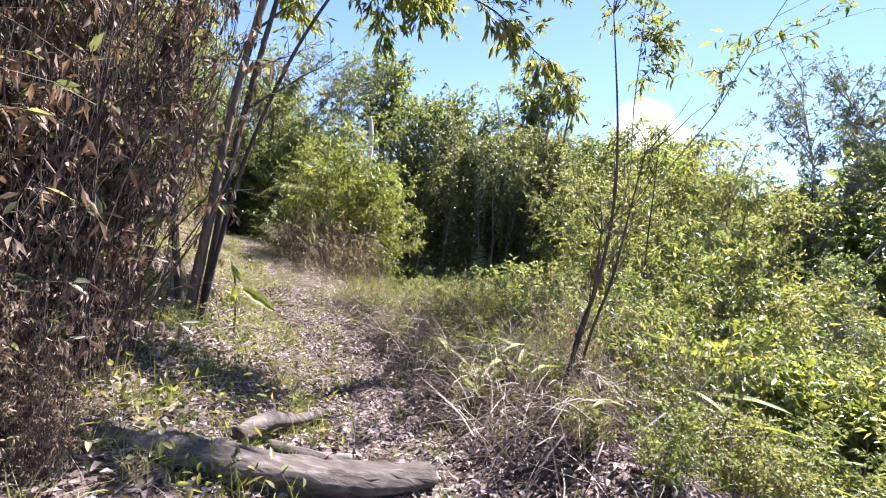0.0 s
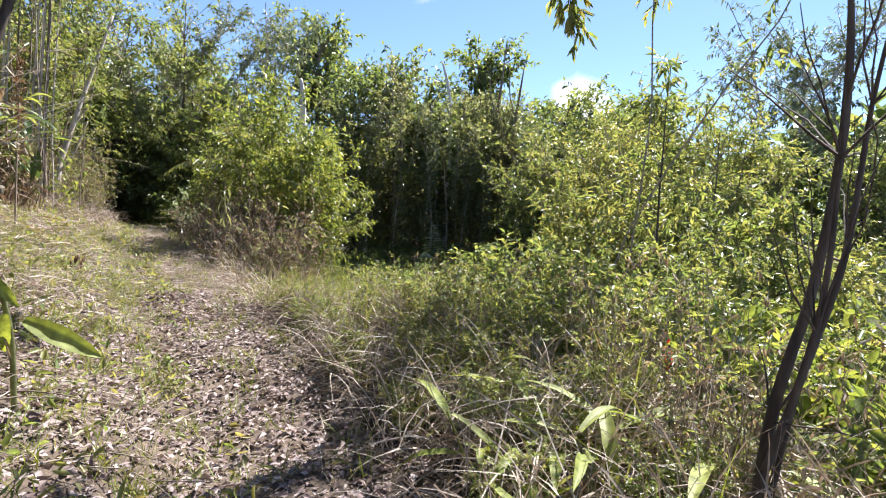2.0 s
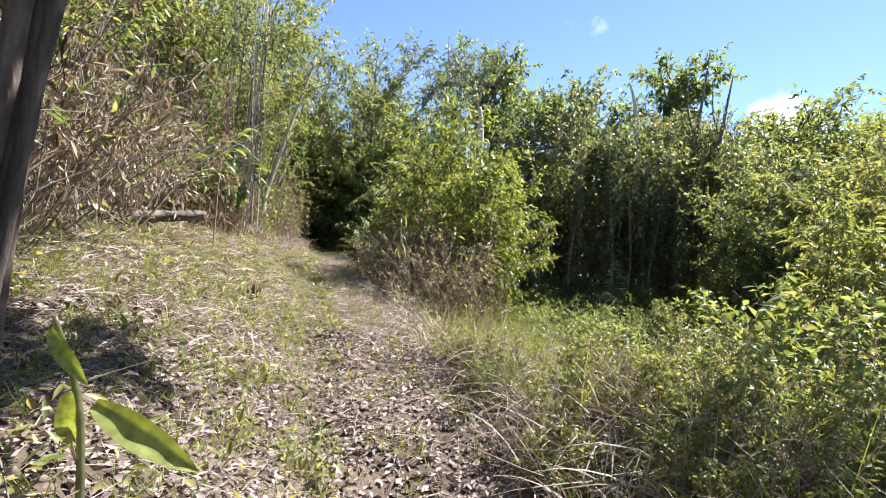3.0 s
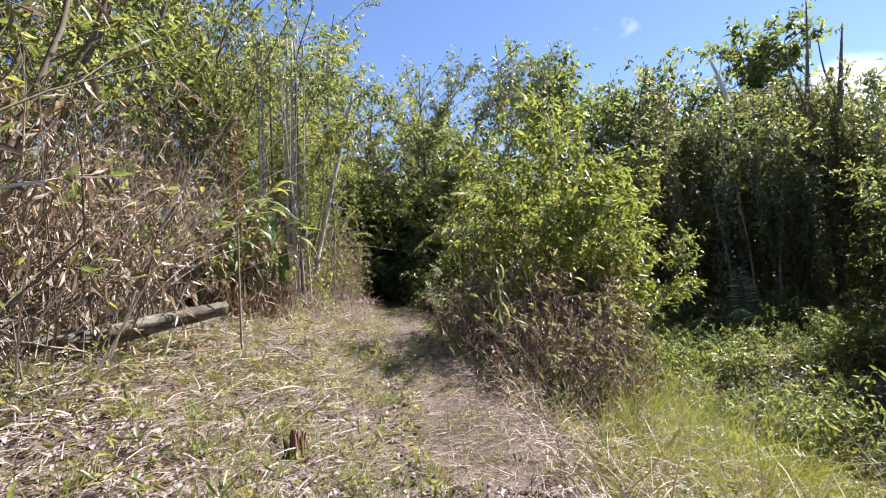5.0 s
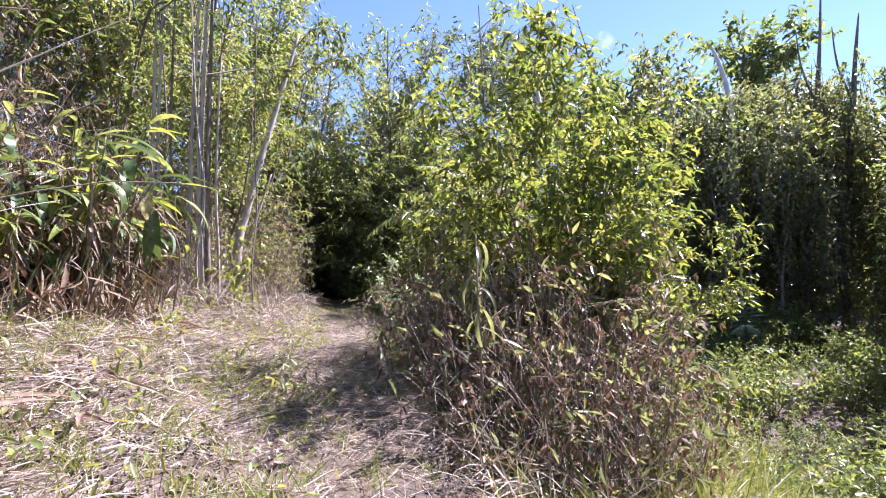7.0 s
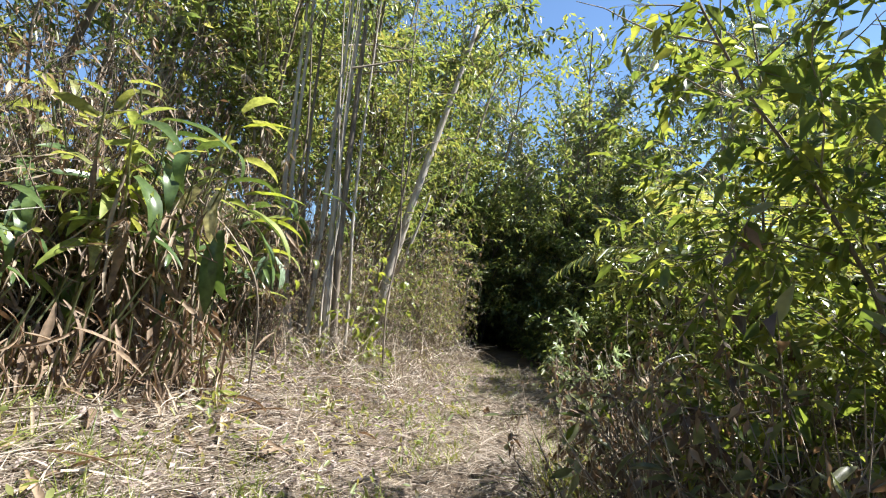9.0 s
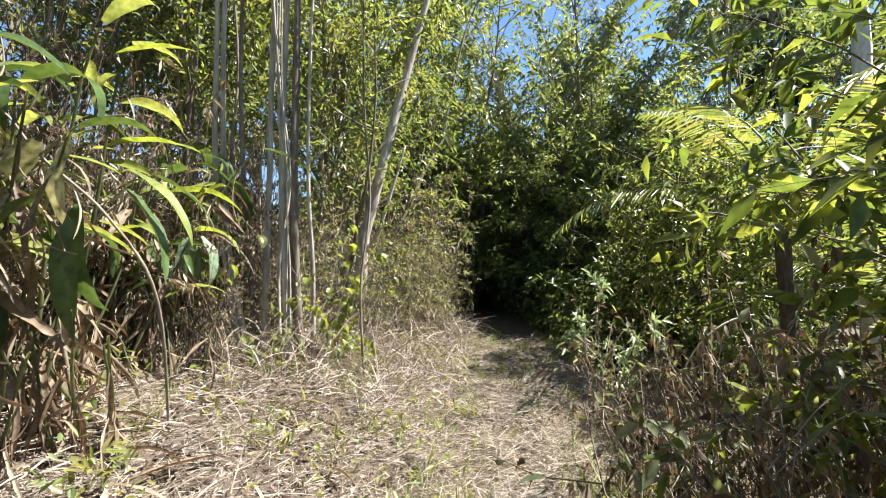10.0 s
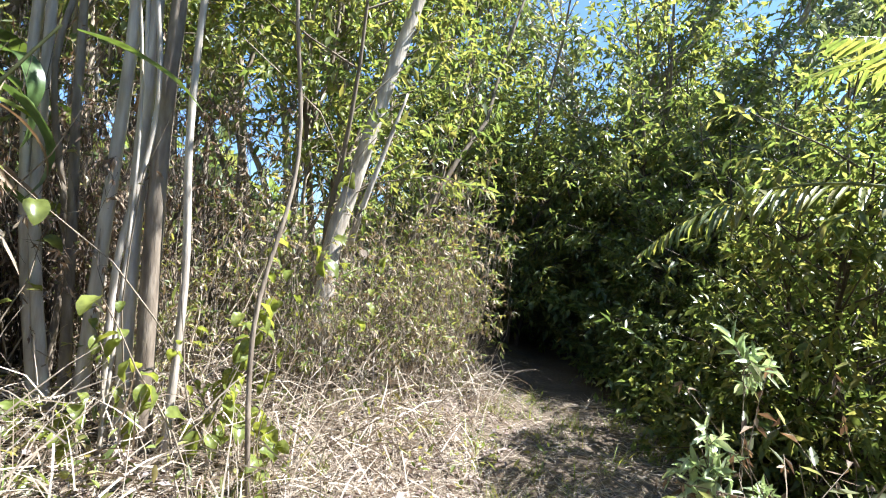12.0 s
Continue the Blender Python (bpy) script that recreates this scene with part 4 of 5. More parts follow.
repeat(shade, [(-2.2, 10.95, .75, 20), (-2.6, 11.2, .8, 140), (-1.95, 11.6, .6, 240), (-2.3, 12.0, 1.2, 75), (-2.25, 11.4, .95, 60), (-3.2, 12.2, 1.0, 170), (-3.4, 13.3, .9, 280), (-3.95, 14.1, 1.0, 30), (-3.5, 14.2, 1.2, 100), (-4.5, 15.1, .9, 215), (-2.9, 12.7, 1.3, 320), (-3.1, 13.6, 1.3, 60)], "brown brush")


# ---------------------------------------------------------------- palms and ferns
def frond_geo(seed, length, pairs, leaflet, width, rise=.9, grav=-.12, fall=.35):
    rng = np.random.default_rng(seed)
    gw, gl = Geo(), Geo()
    line = sticks(rng, [(0, 0, 0)], [(1, 0, rise)], [length], 14, .015, grav)
    tubes(gw, line, [length * .008], [.002], 5)
    f = np.repeat(np.linspace(.14, .99, pairs), 2)
    p, t = along(line, np.zeros(len(f), int), f)
    side = np.tile([1.0, -1.0], pairs)[:, None] * np.array([[0, 1.0, 0]])
    w = unit(side + t * .55 + np.array([0, 0, -fall]) + rng.normal(0, .07, p.shape))
    ln = leaflet * np.sin(np.clip(f * 2.6 + .35, 0, 3.0)) * rng.uniform(.85, 1.1, len(f))
    leaves(gl, rng, p, w, np.clip(ln, .03, None), width, True, fold=.4, droop=.25, tumble=.2)
    return gw, gl


def palm(name, seed, n, length, pairs, leaflet, width, mats, label, category, rise=.9, grav=-.12, stem=0):
    """A rosette of fronds, each with a rib and its leaflets."""
    rng = np.random.default_rng(seed)
    thing = tagged(new(name), label, category)
    if stem:
        g = Geo()
        limb(g, [(0, 0, -.15), (.02, 0, stem * .5), (0, .02, stem + .1)], [.09, .075, .08], 9, .1, seed)
        part("trunk", g, M_BARK_DARK, thing)
    gw, gl = frond_geo(seed, length, pairs, leaflet, width, rise, grav)
    mw, ml = gw.mesh("rib", mats[0]), gl.mesh("frond_blade", mats[1])
    for k in range(n):
        rib = part("frond", mw, None, thing)
        part("frond_blade", ml, None, rib)
        s = rng.uniform(.75, 1.1)
        rib.matrix_basis = pose(0, 0, .02 + stem, rng.uniform(-8, 8), rng.uniform(-30, 22), 360 * k / n + rng.uniform(-20, 20)) @ Matrix.Diagonal((s, s, s, 1))
    return thing


fern = palm("fern", 121, 11, .8, 22, .16, .028, (M_TWIG, M_LEAF_BRIGHT), "bright green fern with arching fronds at the clearing's edge", "fern")
stand(fern, -.85, 12.4, 1.25, 0)
repeat(fern, [(-.5, 11.8, 1.0, 40), (-1.2, 11.2, .8, 100), (-4.2, 16.4, .7, 10)], "ferns")
big_palm = palm("palm", 122, 8, 3.0, 46, .55, .04, (M_LEAF_OLIVE, M_LEAF_BRIGHT), "young palm with long arching sunlit fronds", "palm", 2.2, -.14, 2.4)
stand(big_palm, -3.85, 17.1, .95, 60, .0)
repeat(big_palm, [(-2.9, 18.7, .8, 140)], "young palms")
grey_palm = palm("palm", 123, 2, 1.5, 24, .36, .045, (M_TWIG, M_LEAF_PALE), "pale dry palm frond standing in the gully", "palm", 3.0, -.1)
stand(grey_palm, 1.85, 22, 1.5, 80, .0)
g = Geo()
limb(g, [(-3.0, 19.3, gz(-3, 19.3) - .1), (-3.05, 19.2, 2.5), (-3.02, 19.1, 4.6), (-3.1, 19.0, 5.5)], [.13, .12, .1, .05], 8, .06, 44)
tagged(part("bleached_trunk", g, M_WHITE_WOOD), "bleached white broken tree trunk among the forest leaves", "snag")
g = Geo()
limb(g, [(2.75, 25.9, gz(2.75, 25.9) - .1), (2.75, 25.9, 3.2), (2.72, 25.9, 6.0), (2.5, 25.9, 7.5), (2.2, 25.9, 8.5)], [.11, .1, .09, .08, .04], 8, .06, 45)
tagged(part("bleached_trunk", g, M_WHITE_WOOD), "bleached white bare trunk high in the forest", "snag")


# ---------------------------------------------------------------- broad-leaved plants
def broad_blade(name, seed, length, width, mat, sag=.5, torn=0.0):
    """A broad leaf with a midrib crease, a wavy edge and a drooping tip, along +x."""
    rng = np.random.default_rng(seed)
    n, m = 12, 5
    u = np.linspace(0, 1, n)
    w = width * np.sin(np.pi * np.clip(u * .93 + .07, 0, 1)) ** .7 * (1 - .25 * u)
    w[-1] = .002
    ang = -sag * 1.6 * u ** 1.5
    x, z = np.cumsum(np.cos(ang)) * length / n, np.cumsum(np.sin(ang)) * length / n
    v = []
    for i in range(n):
        for j in range(m):
            s = (j - 2) / 2
            e = 1 - (torn * rng.uniform(0, 1) if abs(s) == 1 else 0)
            v.append((x[i], s * w[i] * .5 * e, z[i] + abs(s) * w[i] * .22 + abs(s) * .04 * width * math.sin(u[i] * 15 + seed + s)))
    f = [(i * m + j, i * m + j + 1, (i + 1) * m + j + 1, (i + 1) * m + j) for i in range(n - 1) for j in range(m - 1)]
    g = Geo()
    g.add(v, f)
    return g.mesh(name, mat)


BLADES_GREEN = [broad_blade("leaf", 300 + k, .62, .1 + .012 * k, (M_LEAF_GINGER, M_LEAF_YELLOW, M_LEAF_GINGER, M_LEAF_GINGER)[k], .45 + .35 * k) for k in range(4)]
BLADES_BRIGHT = [broad_blade("leaf", 310 + k, .6, .13, M_LEAF_BRIGHT, .3 + .35 * k) for k in range(3)]
BLADES_YELLOW = [broad_blade("leaf", 320 + k, .55, .075, M_LEAF_YELLOW, .3 + .35 * k) for k in range(3)]
WIDE_YELLOW = [broad_blade("leaf", 340 + k, .5, .13, M_LEAF_YELLOW, .25 + .3 * k) for k in range(2)]
BLADES_PALE = [broad_blade("leaf", 325 + k, .5, .15, M_LEAF_PALE, .3 + .35 * k) for k in range(2)]
BLADES_DRY = [broad_blade("dry_leaf", 330 + k, .6, (.075, .035, .05, .028)[k], M_LEAF_DRY if k == 1 else M_LEAF_BROWN, .2 + .4 * k, .5) for k in range(4)]


def leafy_cane(name, seed, canes, height, per, sets, dry, label, lean=.35, reach=1.0, category="plant", face=None):
    """Canes with broad leaves up their length and dead leaves hanging below."""
    rng = np.random.default_rng(seed)
    thing = tagged(new(name), label, category)
    for c in range(canes):
        g = Geo()
        a = rng.uniform(0, 6.28) if face is None else radians(face) + rng.normal(0, .7)
        st = np.array([math.cos(a), math.sin(a), 0]) * rng.uniform(.02, .3)
        line = sticks(rng, [st - np.array([0, 0, .1])], [(math.cos(a) * lean, math.sin(a) * lean, 1)], [height * rng.uniform(.7, 1.1)], 8, .05, -.01)
        tubes(g, line, [.011], [.005], 6)
        cane = part("cane", g, M_LEAF_OLIVE, thing)
        for k in range(per + dry):
            is_dry = k >= per
            f = rng.uniform(.1, .9) if is_dry else .42 + .58 * (k + 1) / per
            p, t = along(line, np.zeros(1, int), np.array([f]))
            pool = BLADES_DRY if is_dry else sets
            b = part("dry_leaf" if is_dry else "leaf", pool[rng.integers(0, len(pool))], None, cane)
            s = rng.uniform(.55, 1.0) * reach
            turn = math.degrees(a) + (180 * k + rng.normal(0, 55))
            b.matrix_basis = pose(*p[0], rng.normal(0, 40 if is_dry else 18), rng.uniform(15, 92) if is_dry else rng.uniform(-40, 30), turn) @ Matrix.Diagonal((s, s, s, 1))
    return thing


ginger = leafy_cane("ginger_plant", 131, 11, 1.5, 3, BLADES_GREEN, 22, "broad-leaved ginger plant with green blades and dead hanging leaves", .4, .95, face=-20)
stand(ginger, -7.1, 11.45, 1.1, 0)
repeat(ginger, [(-7.6, 11.1, 1.1, 30), (-6.95, 10.75, .95, 320), (-7.9, 12.1, 1.15, 80), (-7.15, 12.0, .8, 140), (-7.05, 11.25, .9, 250), (-6.85, 10.5, .7, 20)], "ginger plants")
withered = leafy_cane("withered_ginger", 134, 8, .75, 0, BLADES_GREEN, 12, "withered ginger clump hung with long tan dead leaves", .45, .8, face=-20)
stand(withered, -6.5, 11.3, 1.0, 0)
repeat(withered, [(-6.55, 10.8, 1.05, 40), (-6.6, 11.85, 1.0, 330), (-6.35, 10.35, .9, 80), (-6.75, 12.25, .8, 200), (-6.2, 9.9, .8, 290), (-6.85, 11.4, 1.2, 120)], "withered ginger clumps")
bright_ginger = leafy_cane("ginger_plant", 132, 5, 1.5, 7, BLADES_BRIGHT, 4, "tall ginger plant with bright yellow-green blades on the bank", .2, .6)
stand(bright_ginger, -7.3, 11.5, 1.35, 0)
repeat(bright_ginger, [(-6.9, 10.9, 1.2, 70), (-7.7, 10.6, 1.5, 160)], "bright ginger plants")
strap = leafy_cane("strap_plant", 133, 5, .5, 4, BLADES_YELLOW, 1, "low plant with yellow-green strap leaves", .35, 1.0)
stand(strap, .5, 4.4, 1.0, 0)
repeat(strap, [(1.0, 4.1, .9, 120), (1.6, 3.45, 1.1, 210), (2.1, 3.3, 1.1, 60), (1.0, 5.4, .8, 300), (2.0, 4.6, 1.2, 20), (3.0, 3.2, 1.2, 200), (.85, 4.9, .8, 50), (1.45, 4.35, 1.0, 170), (1.9, 4.0, .9, 260), (2.45, 3.75, 1.1, 330), (2.7, 4.4, 1.2, 90)], "strap-leaved plants")

# a fallen yellow-and-tan broad leaf plant beside the leaning trunks
pale_plant = tagged(new("broken_cane"), "broken cane with withered yellow and tan broad leaves", "plant")
for x, y, z, rx, ry, rz, size, blade in ((-1.88, 4.66, .98, 70, 55, 8, .42, WIDE_YELLOW[0]), (-1.83, 4.7, .8, 75, 96, 8, .5, WIDE_YELLOW[1]), (-1.8, 4.72, .76, 60, 30, 12, .8, WIDE_YELLOW[0]), (-1.85, 4.72, .7, 75, 84, 0, .45, BLADES_DRY[1])):
    b = part("leaf", blade, None, pale_plant)
    b.matrix_basis = pose(x, y, z, rx, ry, rz) @ Matrix.Diagonal((size, size, size, 1))
g = Geo()
limb(g, [(-1.84, 4.76, gz(-1.84, 4.76) - .05), (-1.84, 4.74, .7), (-1.88, 4.68, 1.0)], [.014, .011, .007], 6, .03, 5)
part("cane", g, M_LEAF_OLIVE, pale_plant)

# the dark dead sapling with bare twigs
dead = tagged(new("dead_sapling"), "dark dead forked sapling with bare twigs", T)
x, y = 1.02, 3.6
z = gz(x, y)
for i, pts in enumerate(([(0, 0, -.1), (.05, .02, .5), (.16, .03, .95), (.22, .05, 1.5), (.2, .1, 2.1), (.1, .15, 2.9)], [(.05, .03, -.1), (.14, .05, .5), (.27, .05, 1.0), (.36, .1, 1.5), (.42, .1, 1.9)], [(-.02, 0, .2), (.1, -.05, .8), (.12, -.05, 1.3)])):
    g = Geo()
    limb(g, [(x + a, y + b, z + c) for a, b, c in pts], [.019, .016, .013, .009, .004] if i == 0 else [.013, .011, .008, .004], 8, .08, 50 + i)
    stem = part("stem", g, M_BARK_DARK, dead)
    rg = np.random.default_rng(60 + i)
    n = 14
    st = np.array([(x + a, y + b, z + c) for a, b, c in pts[1:]])[rg.integers(0, len(pts) - 1, n)]
    for line, r in zip(sticks(rg, st, rg.normal(0, .5, (n, 3)) + np.array([0, 0, .9]), rg.uniform(.2, .6, n), 4, .12), rg.uniform(.003, .006, n)):
        g = Geo()
        tubes(g, line[None], [r], [.0015], 4)
        part("twig", g, M_BARK_DARK, stem)

# red flower spikes
for i, (x, y, h) in enumerate(((1.25, 4.5, .5), (2.5, 4.3, .45), (2.6, 4.4, .6))):
    fl = tagged(new("red_flower"), "small red flower spike among the undergrowth", "flower", "red flowers")
    z = gz(x, y)
    g = Geo()
    limb(g, [(x, y, z - .03), (x + .02, y, z + h * .5), (x + .03, y, z + h)], [.006, .005, .003], 5, .02, 70 + i)
    part("stalk", g, M_LEAF_MID, fl)
    rg = np.random.default_rng(80 + i)
    g = Geo()
    p = np.array([x + .03, y, z + h]) + rg.normal(0, 1, (18, 3)) * np.array([.012, .012, .04])
    leaves(g, rg, p, rg.normal(0, 1, (18, 3)), .03, .014, True)
    part("petals", g, M_RED, fl)

# the mossy log that juts from the bank, a stump, a rusty seed stalk
g = Geo()
limb(g, [(-5.75, 7.0, gz(-5.75, 7.0) + .05), (-5.45, 7.9, 1.24), (-5.25, 8.7, 1.3), (-5.12, 9.3, 1.36)], [.07, .08, .075, .06], 12, .16, 6)
tagged(part("jutting_log", g, M_CHAR), "dark mossy log jutting from the bank", "log")
sx, sy = -3.55, 8.2
rg = np.random.default_rng(17)
stump = tagged(new("stump"), "small splintered reddish stump on the cut grass", "stump")
for k in range(9):
    g = Geo()
    ox, oy, h = rg.normal(0, .022), rg.normal(0, .022), rg.uniform(.1, .24)
    limb(g, [(sx + ox, sy + oy, gz(sx, sy) - .05), (sx + ox * 1.2, sy + oy * 1.2, gz(sx, sy) + h * .5), (sx + ox * 1.7 + .01, sy + oy * 1.7, gz(sx, sy) + h)], [.028, .02, .004], 6, .12, 500 + k)
    part("splinter", g, M_STUMP, stump)
stalk = tagged(new("seed_stalk"), "tall thin stalk with rust-coloured dry seed heads", "plant")
rg = np.random.default_rng(9)
g = Geo()
x, y = -4.95, 9.3
line = np.array([[(x, y, gz(x, y) - .05), (x + .02, y, 1.6), (x + .05, y, 2.3), (x + .06, y + .02, 3.2)]])
tubes(g, line, [.012], [.004], 6)
part("stalk", g, M_TWIG, stalk)
for k in range(8):
    g = Geo()
    p, t = along(line, np.zeros(15, int), rg.uniform(.6 + .05 * k, .65 + .05 * k, 15))
    leaves(g, rg, p + rg.normal(0, .02, p.shape), rg.normal(0, .6, p.shape) + np.array([0, 0, .6]), .09, .02, True)
    part("seed_head", g, M_ORANGE, stalk)

# long dry canes that arch out of the thicket
rg = np.random.default_rng(23)
for k in range(64):
    yy = rg.uniform(4.8, 11.5)
    x, y = beside(yy, -rg.uniform(2.3, 3.4))
    g = Geo()
    line = sticks(rg, [(x, y, gz(x, y) - .05)], [(rg.normal(.15, .35), rg.normal(-.1, .45), 1)], [rg.uniform(1.4, 2.8)], 10, .05, -.07)
    line[..., 2] = np.maximum(line[..., 2], gz(x, y) - .05)
    tubes(g, line, [rg.uniform(.005, .011)], [.002], 5)
    tagged(part("dry_cane", g, M_WHITE_WOOD if k % 3 == 0 else M_TWIG), "long pale dry cane arching from the thicket", "cane", "dry canes")

# bare pale branch leaning out of the ginger
dead_branch = tagged(new("dead_branch"), "bare pale forked branch leaning out of the ginger", "branch")
for i, (pts, radii) in enumerate((([(-7.1, 10.95, 2.8), (-6.62, 11.4, 2.55), (-6.45, 11.56, 2.29), (-6.24, 11.76, 2.0), (-6.2, 11.95, 1.6), (-6.55, 12.15, .8)], [.003, .005, .006, .007, .008, .008]), ([(-6.45, 11.56, 2.29), (-6.3, 11.7, 2.45), (-6.25, 11.85, 2.5)], [.005, .004, .002]), ([(-6.62, 11.4, 2.55), (-6.75, 11.5, 2.75), (-6.85, 11.5, 3.0)], [.005, .004, .002]), ([(-6.24, 11.76, 2.0), (-6.45, 11.95, 1.85), (-6.7, 12.0, 1.8)], [.005, .004, .002]))):
    g = Geo()
    limb(g, pts, radii, 7, .08, 600 + i)
    part("branch", g, M_TWIG, dead_branch)

# broad leaves that hang before the ginger, a grey-green one among the stems, a drooping weed at the trail's edge
def leaf_spray(name, label, foot, stem, blades_at):
    """A thin stalk with single broad leaves: (x, y, z, roll, pitch, turn, size, blade)."""
    thing = tagged(new(name), label, "plant")
    g = Geo()
    limb(g, [(foot[0], foot[1], gz(*foot) - .05)] + stem, [.012, .01, .008, .005], 7, .05, 640)
    part("cane", g, M_TWIG, thing)
    for x, y, z, rx, ry, rz, size, blade in blades_at:
        b = part("leaf", blade, None, thing)
        b.matrix_basis = pose(x, y, z, rx, ry, rz) @ Matrix.Diagonal((size, size, size, 1))
    return thing


M_LEAF_SPOTTED = leaf_material("leaf_withered_spotted", [(.3, .29, .17), (.42, .4, .26), (.5, .47, .34)], (1.2, 1.1, .7), .3, .5, .7)
M_LEAF_TEAL = leaf_material("leaf_grey_teal", [(.1, .15, .09), (.15, .21, .13), (.22, .28, .19)], (1.2, 1.2, .8), .2, .4)
SPOTTED = [broad_blade("leaf", 360 + k, .5, .17, M_LEAF_SPOTTED, .35 + .3 * k) for k in range(2)]
TEAL = [broad_blade("leaf", 365 + k, .42, .13, M_LEAF_TEAL, .4 + .3 * k) for k in range(2)]
NARROW = [broad_blade("leaf", 380 + k, .5, .05, M_LEAF_OLIVE, .7 + .3 * k) for k in range(3)]
GINGER_WIDE = [broad_blade("leaf", 370 + k, .6, .13, M_LEAF_GINGER, .4 + .4 * k) for k in range(2)]
leaf_spray("ginger_cane", "leaning cane with withered spotted leaves and yellow-green blades", (-6.6, 11.75), [(-6.55, 11.65, 1.6), (-6.4, 11.6, 2.2), (-6.3, 11.6, 2.36)],
           [(-6.36, 11.56, 2.36, 25, 42, 215, .95, SPOTTED[0]), (-6.2, 11.62, 2.34, -15, 72, 265, .95, SPOTTED[1]), (-6.15, 11.7, 2.3, 0, -4, 20, 1.0, BLADES_YELLOW[0]), (-6.1, 11.75, 2.22, 10, 25, 30, .95, BLADES_YELLOW[1]),
            (-6.1, 11.75, 2.15, -20, 45, 25, .9, GINGER_WIDE[0]), (-6.2, 11.65, 2.1, 0, 75, 300, 1.0, GINGER_WIDE[1]), (-6.25, 11.6, 2.0, 0, 82, 330, .9, GINGER_WIDE[0]), (-6.75, 11.95, 2.95, 0, -12, 35, .9, BLADES_YELLOW[0])])
leaf_spray("broad_leaf_plant", "plant with drooping grey-green broad leaves among the stems", (-7.2, 12.6), [(-7.18, 12.6, 1.5), (-7.14, 12.58, 1.85), (-7.12, 12.57, 2.0)],
           [(-7.12, 12.57, 2.0, 10, 62, 300, 1.0, TEAL[0]), (-7.1, 12.6, 2.0, -10, 48, 20, 1.0, TEAL[1]), (-7.14, 12.55, 1.97, 0, 70, 240, .95, TEAL[0]), (-7.1, 12.58, 1.95, 20, 85, 330, .9, TEAL[1])])
weed_at = [(-2.8, 10.8, 1.05 + .05 * k, 12 * (k % 3) - 12, 15 + 11 * (k % 5), 137 * k, .5 + .06 * (k % 4), NARROW[k % 3]) for k in range(12)]
leaf_spray("drooping_weed", "tall thin weed topped with a tuft of drooping narrow leaves", (-2.78, 10.84), [(-2.79, 10.83, .6), (-2.8, 10.82, 1.1), (-2.8, 10.8, 1.62)], weed_at)
g = Geo()
limb(g, [(-1.2, 8.55, gz(-1.2, 8.55) + .16), (-.85, 8.6, gz(-.85, 8.6) + .24), (-.5, 8.62, gz(-.5, 8.62) + .34), (-.2, 8.6, gz(-.2, 8.6) + .5)], [.012, .017, .015, .008], 8, .1, 66)
limb(g, [(-.85, 8.6, gz(-.85, 8.6) + .24), (-.86, 8.62, gz(-.86, 8.62) - .03)], [.012, .01], 7, .1, 67)
tagged(part("bare_branch", g, M_WHITE_WOOD), "bleached bare branch lying over the slope grass", "branch")

# ---------------------------------------------------------------- pale stems beside the upper trail
cluster = tagged(new("stem_clump"), "clump of slender pale grey upright trunks", T)
rg = np.random.default_rng(14)
cx, cy = -7.45, 13.45
stems = (([(-7.66, 13.26), (-7.76, 13.16), (-7.8, 13.12), (-7.78, 13.14), (-7.74, 13.2)], .028), ([(-7.62, 13.29), (-7.72, 13.19), (-7.75, 13.17), (-7.74, 13.18), (-7.66, 13.26)], .026),
         ([(-7.57, 13.34), (-7.6, 13.31), (-7.63, 13.28), (-7.63, 13.28), (-7.6, 13.4)], .022), ([(-7.53, 13.38), (-7.5, 13.41), (-7.47, 13.44), (-7.44, 13.47), (-7.34, 13.6)], .03),
         ([(-7.37, 13.53), (-7.39, 13.51), (-7.39, 13.51), (-7.36, 13.54), (-7.3, 13.7)], .034), ([(-7.3, 13.6), (-7.32, 13.58), (-7.32, 13.58), (-7.29, 13.61), (-7.24, 13.7)], .042),
         ([(-7.2, 13.66), (-7.23, 13.7), (-7.22, 13.66), (-7.2, 13.69), (-7.1, 13.8)], .019))
for k in range(13):
    if k < 7:
        spots, r = stems[k]
    else:
        a, b = rg.normal(0, .24), rg.normal(0, .15)
        spots = [(cx + a + rg.normal(.0, .03) * i + .02 * i, cy + b + .7 * a + rg.normal(0, .03) * i) for i in range(5)]
        r = rg.choice([.008, .011, .015])
    z = gz(*spots[0])
    g = Geo()
    limb(g, [(x, y, z - .1 + h) for (x, y), h in zip(spots, (0, .9, 1.7, 2.8, 5.4))], [r * 1.15, r, r * .92, r * .8, r * .35], 9, .06, 400 + k)
    part("trunk", g, M_BARK if k % 3 == 2 else M_BARK_PALE, cluster)
for k in range(6):
    s = (cx + rg.normal(.1, .3), cy + rg.normal(.1, .3), 4.4 + rg.uniform(-.6, 1.0))
    arching(cluster, 420 + k, s, (rg.normal(0, 1), rg.normal(0, 1), .6), 1.6, 26, M_LEAF_BRIGHT if k % 3 else M_LEAF_MID, M_TWIG, (.11, .036), 8)
leaning = tagged(new("leaning_tree"), "single pale leaning tree trunk beside the trail", T)
g = Geo()
limb(g, [(-7.94, 14.92, gz(-7.94, 14.92) - .1), (-7.9, 14.96, 1.9), (-7.81, 15.04, 2.4), (-7.7, 15.14, 2.95), (-7.59, 15.25, 3.52), (-7.44, 15.39, 4.21), (-7.1, 15.7, 5.8)], [.08, .068, .062, .056, .052, .045, .025], 10, .07, 77)
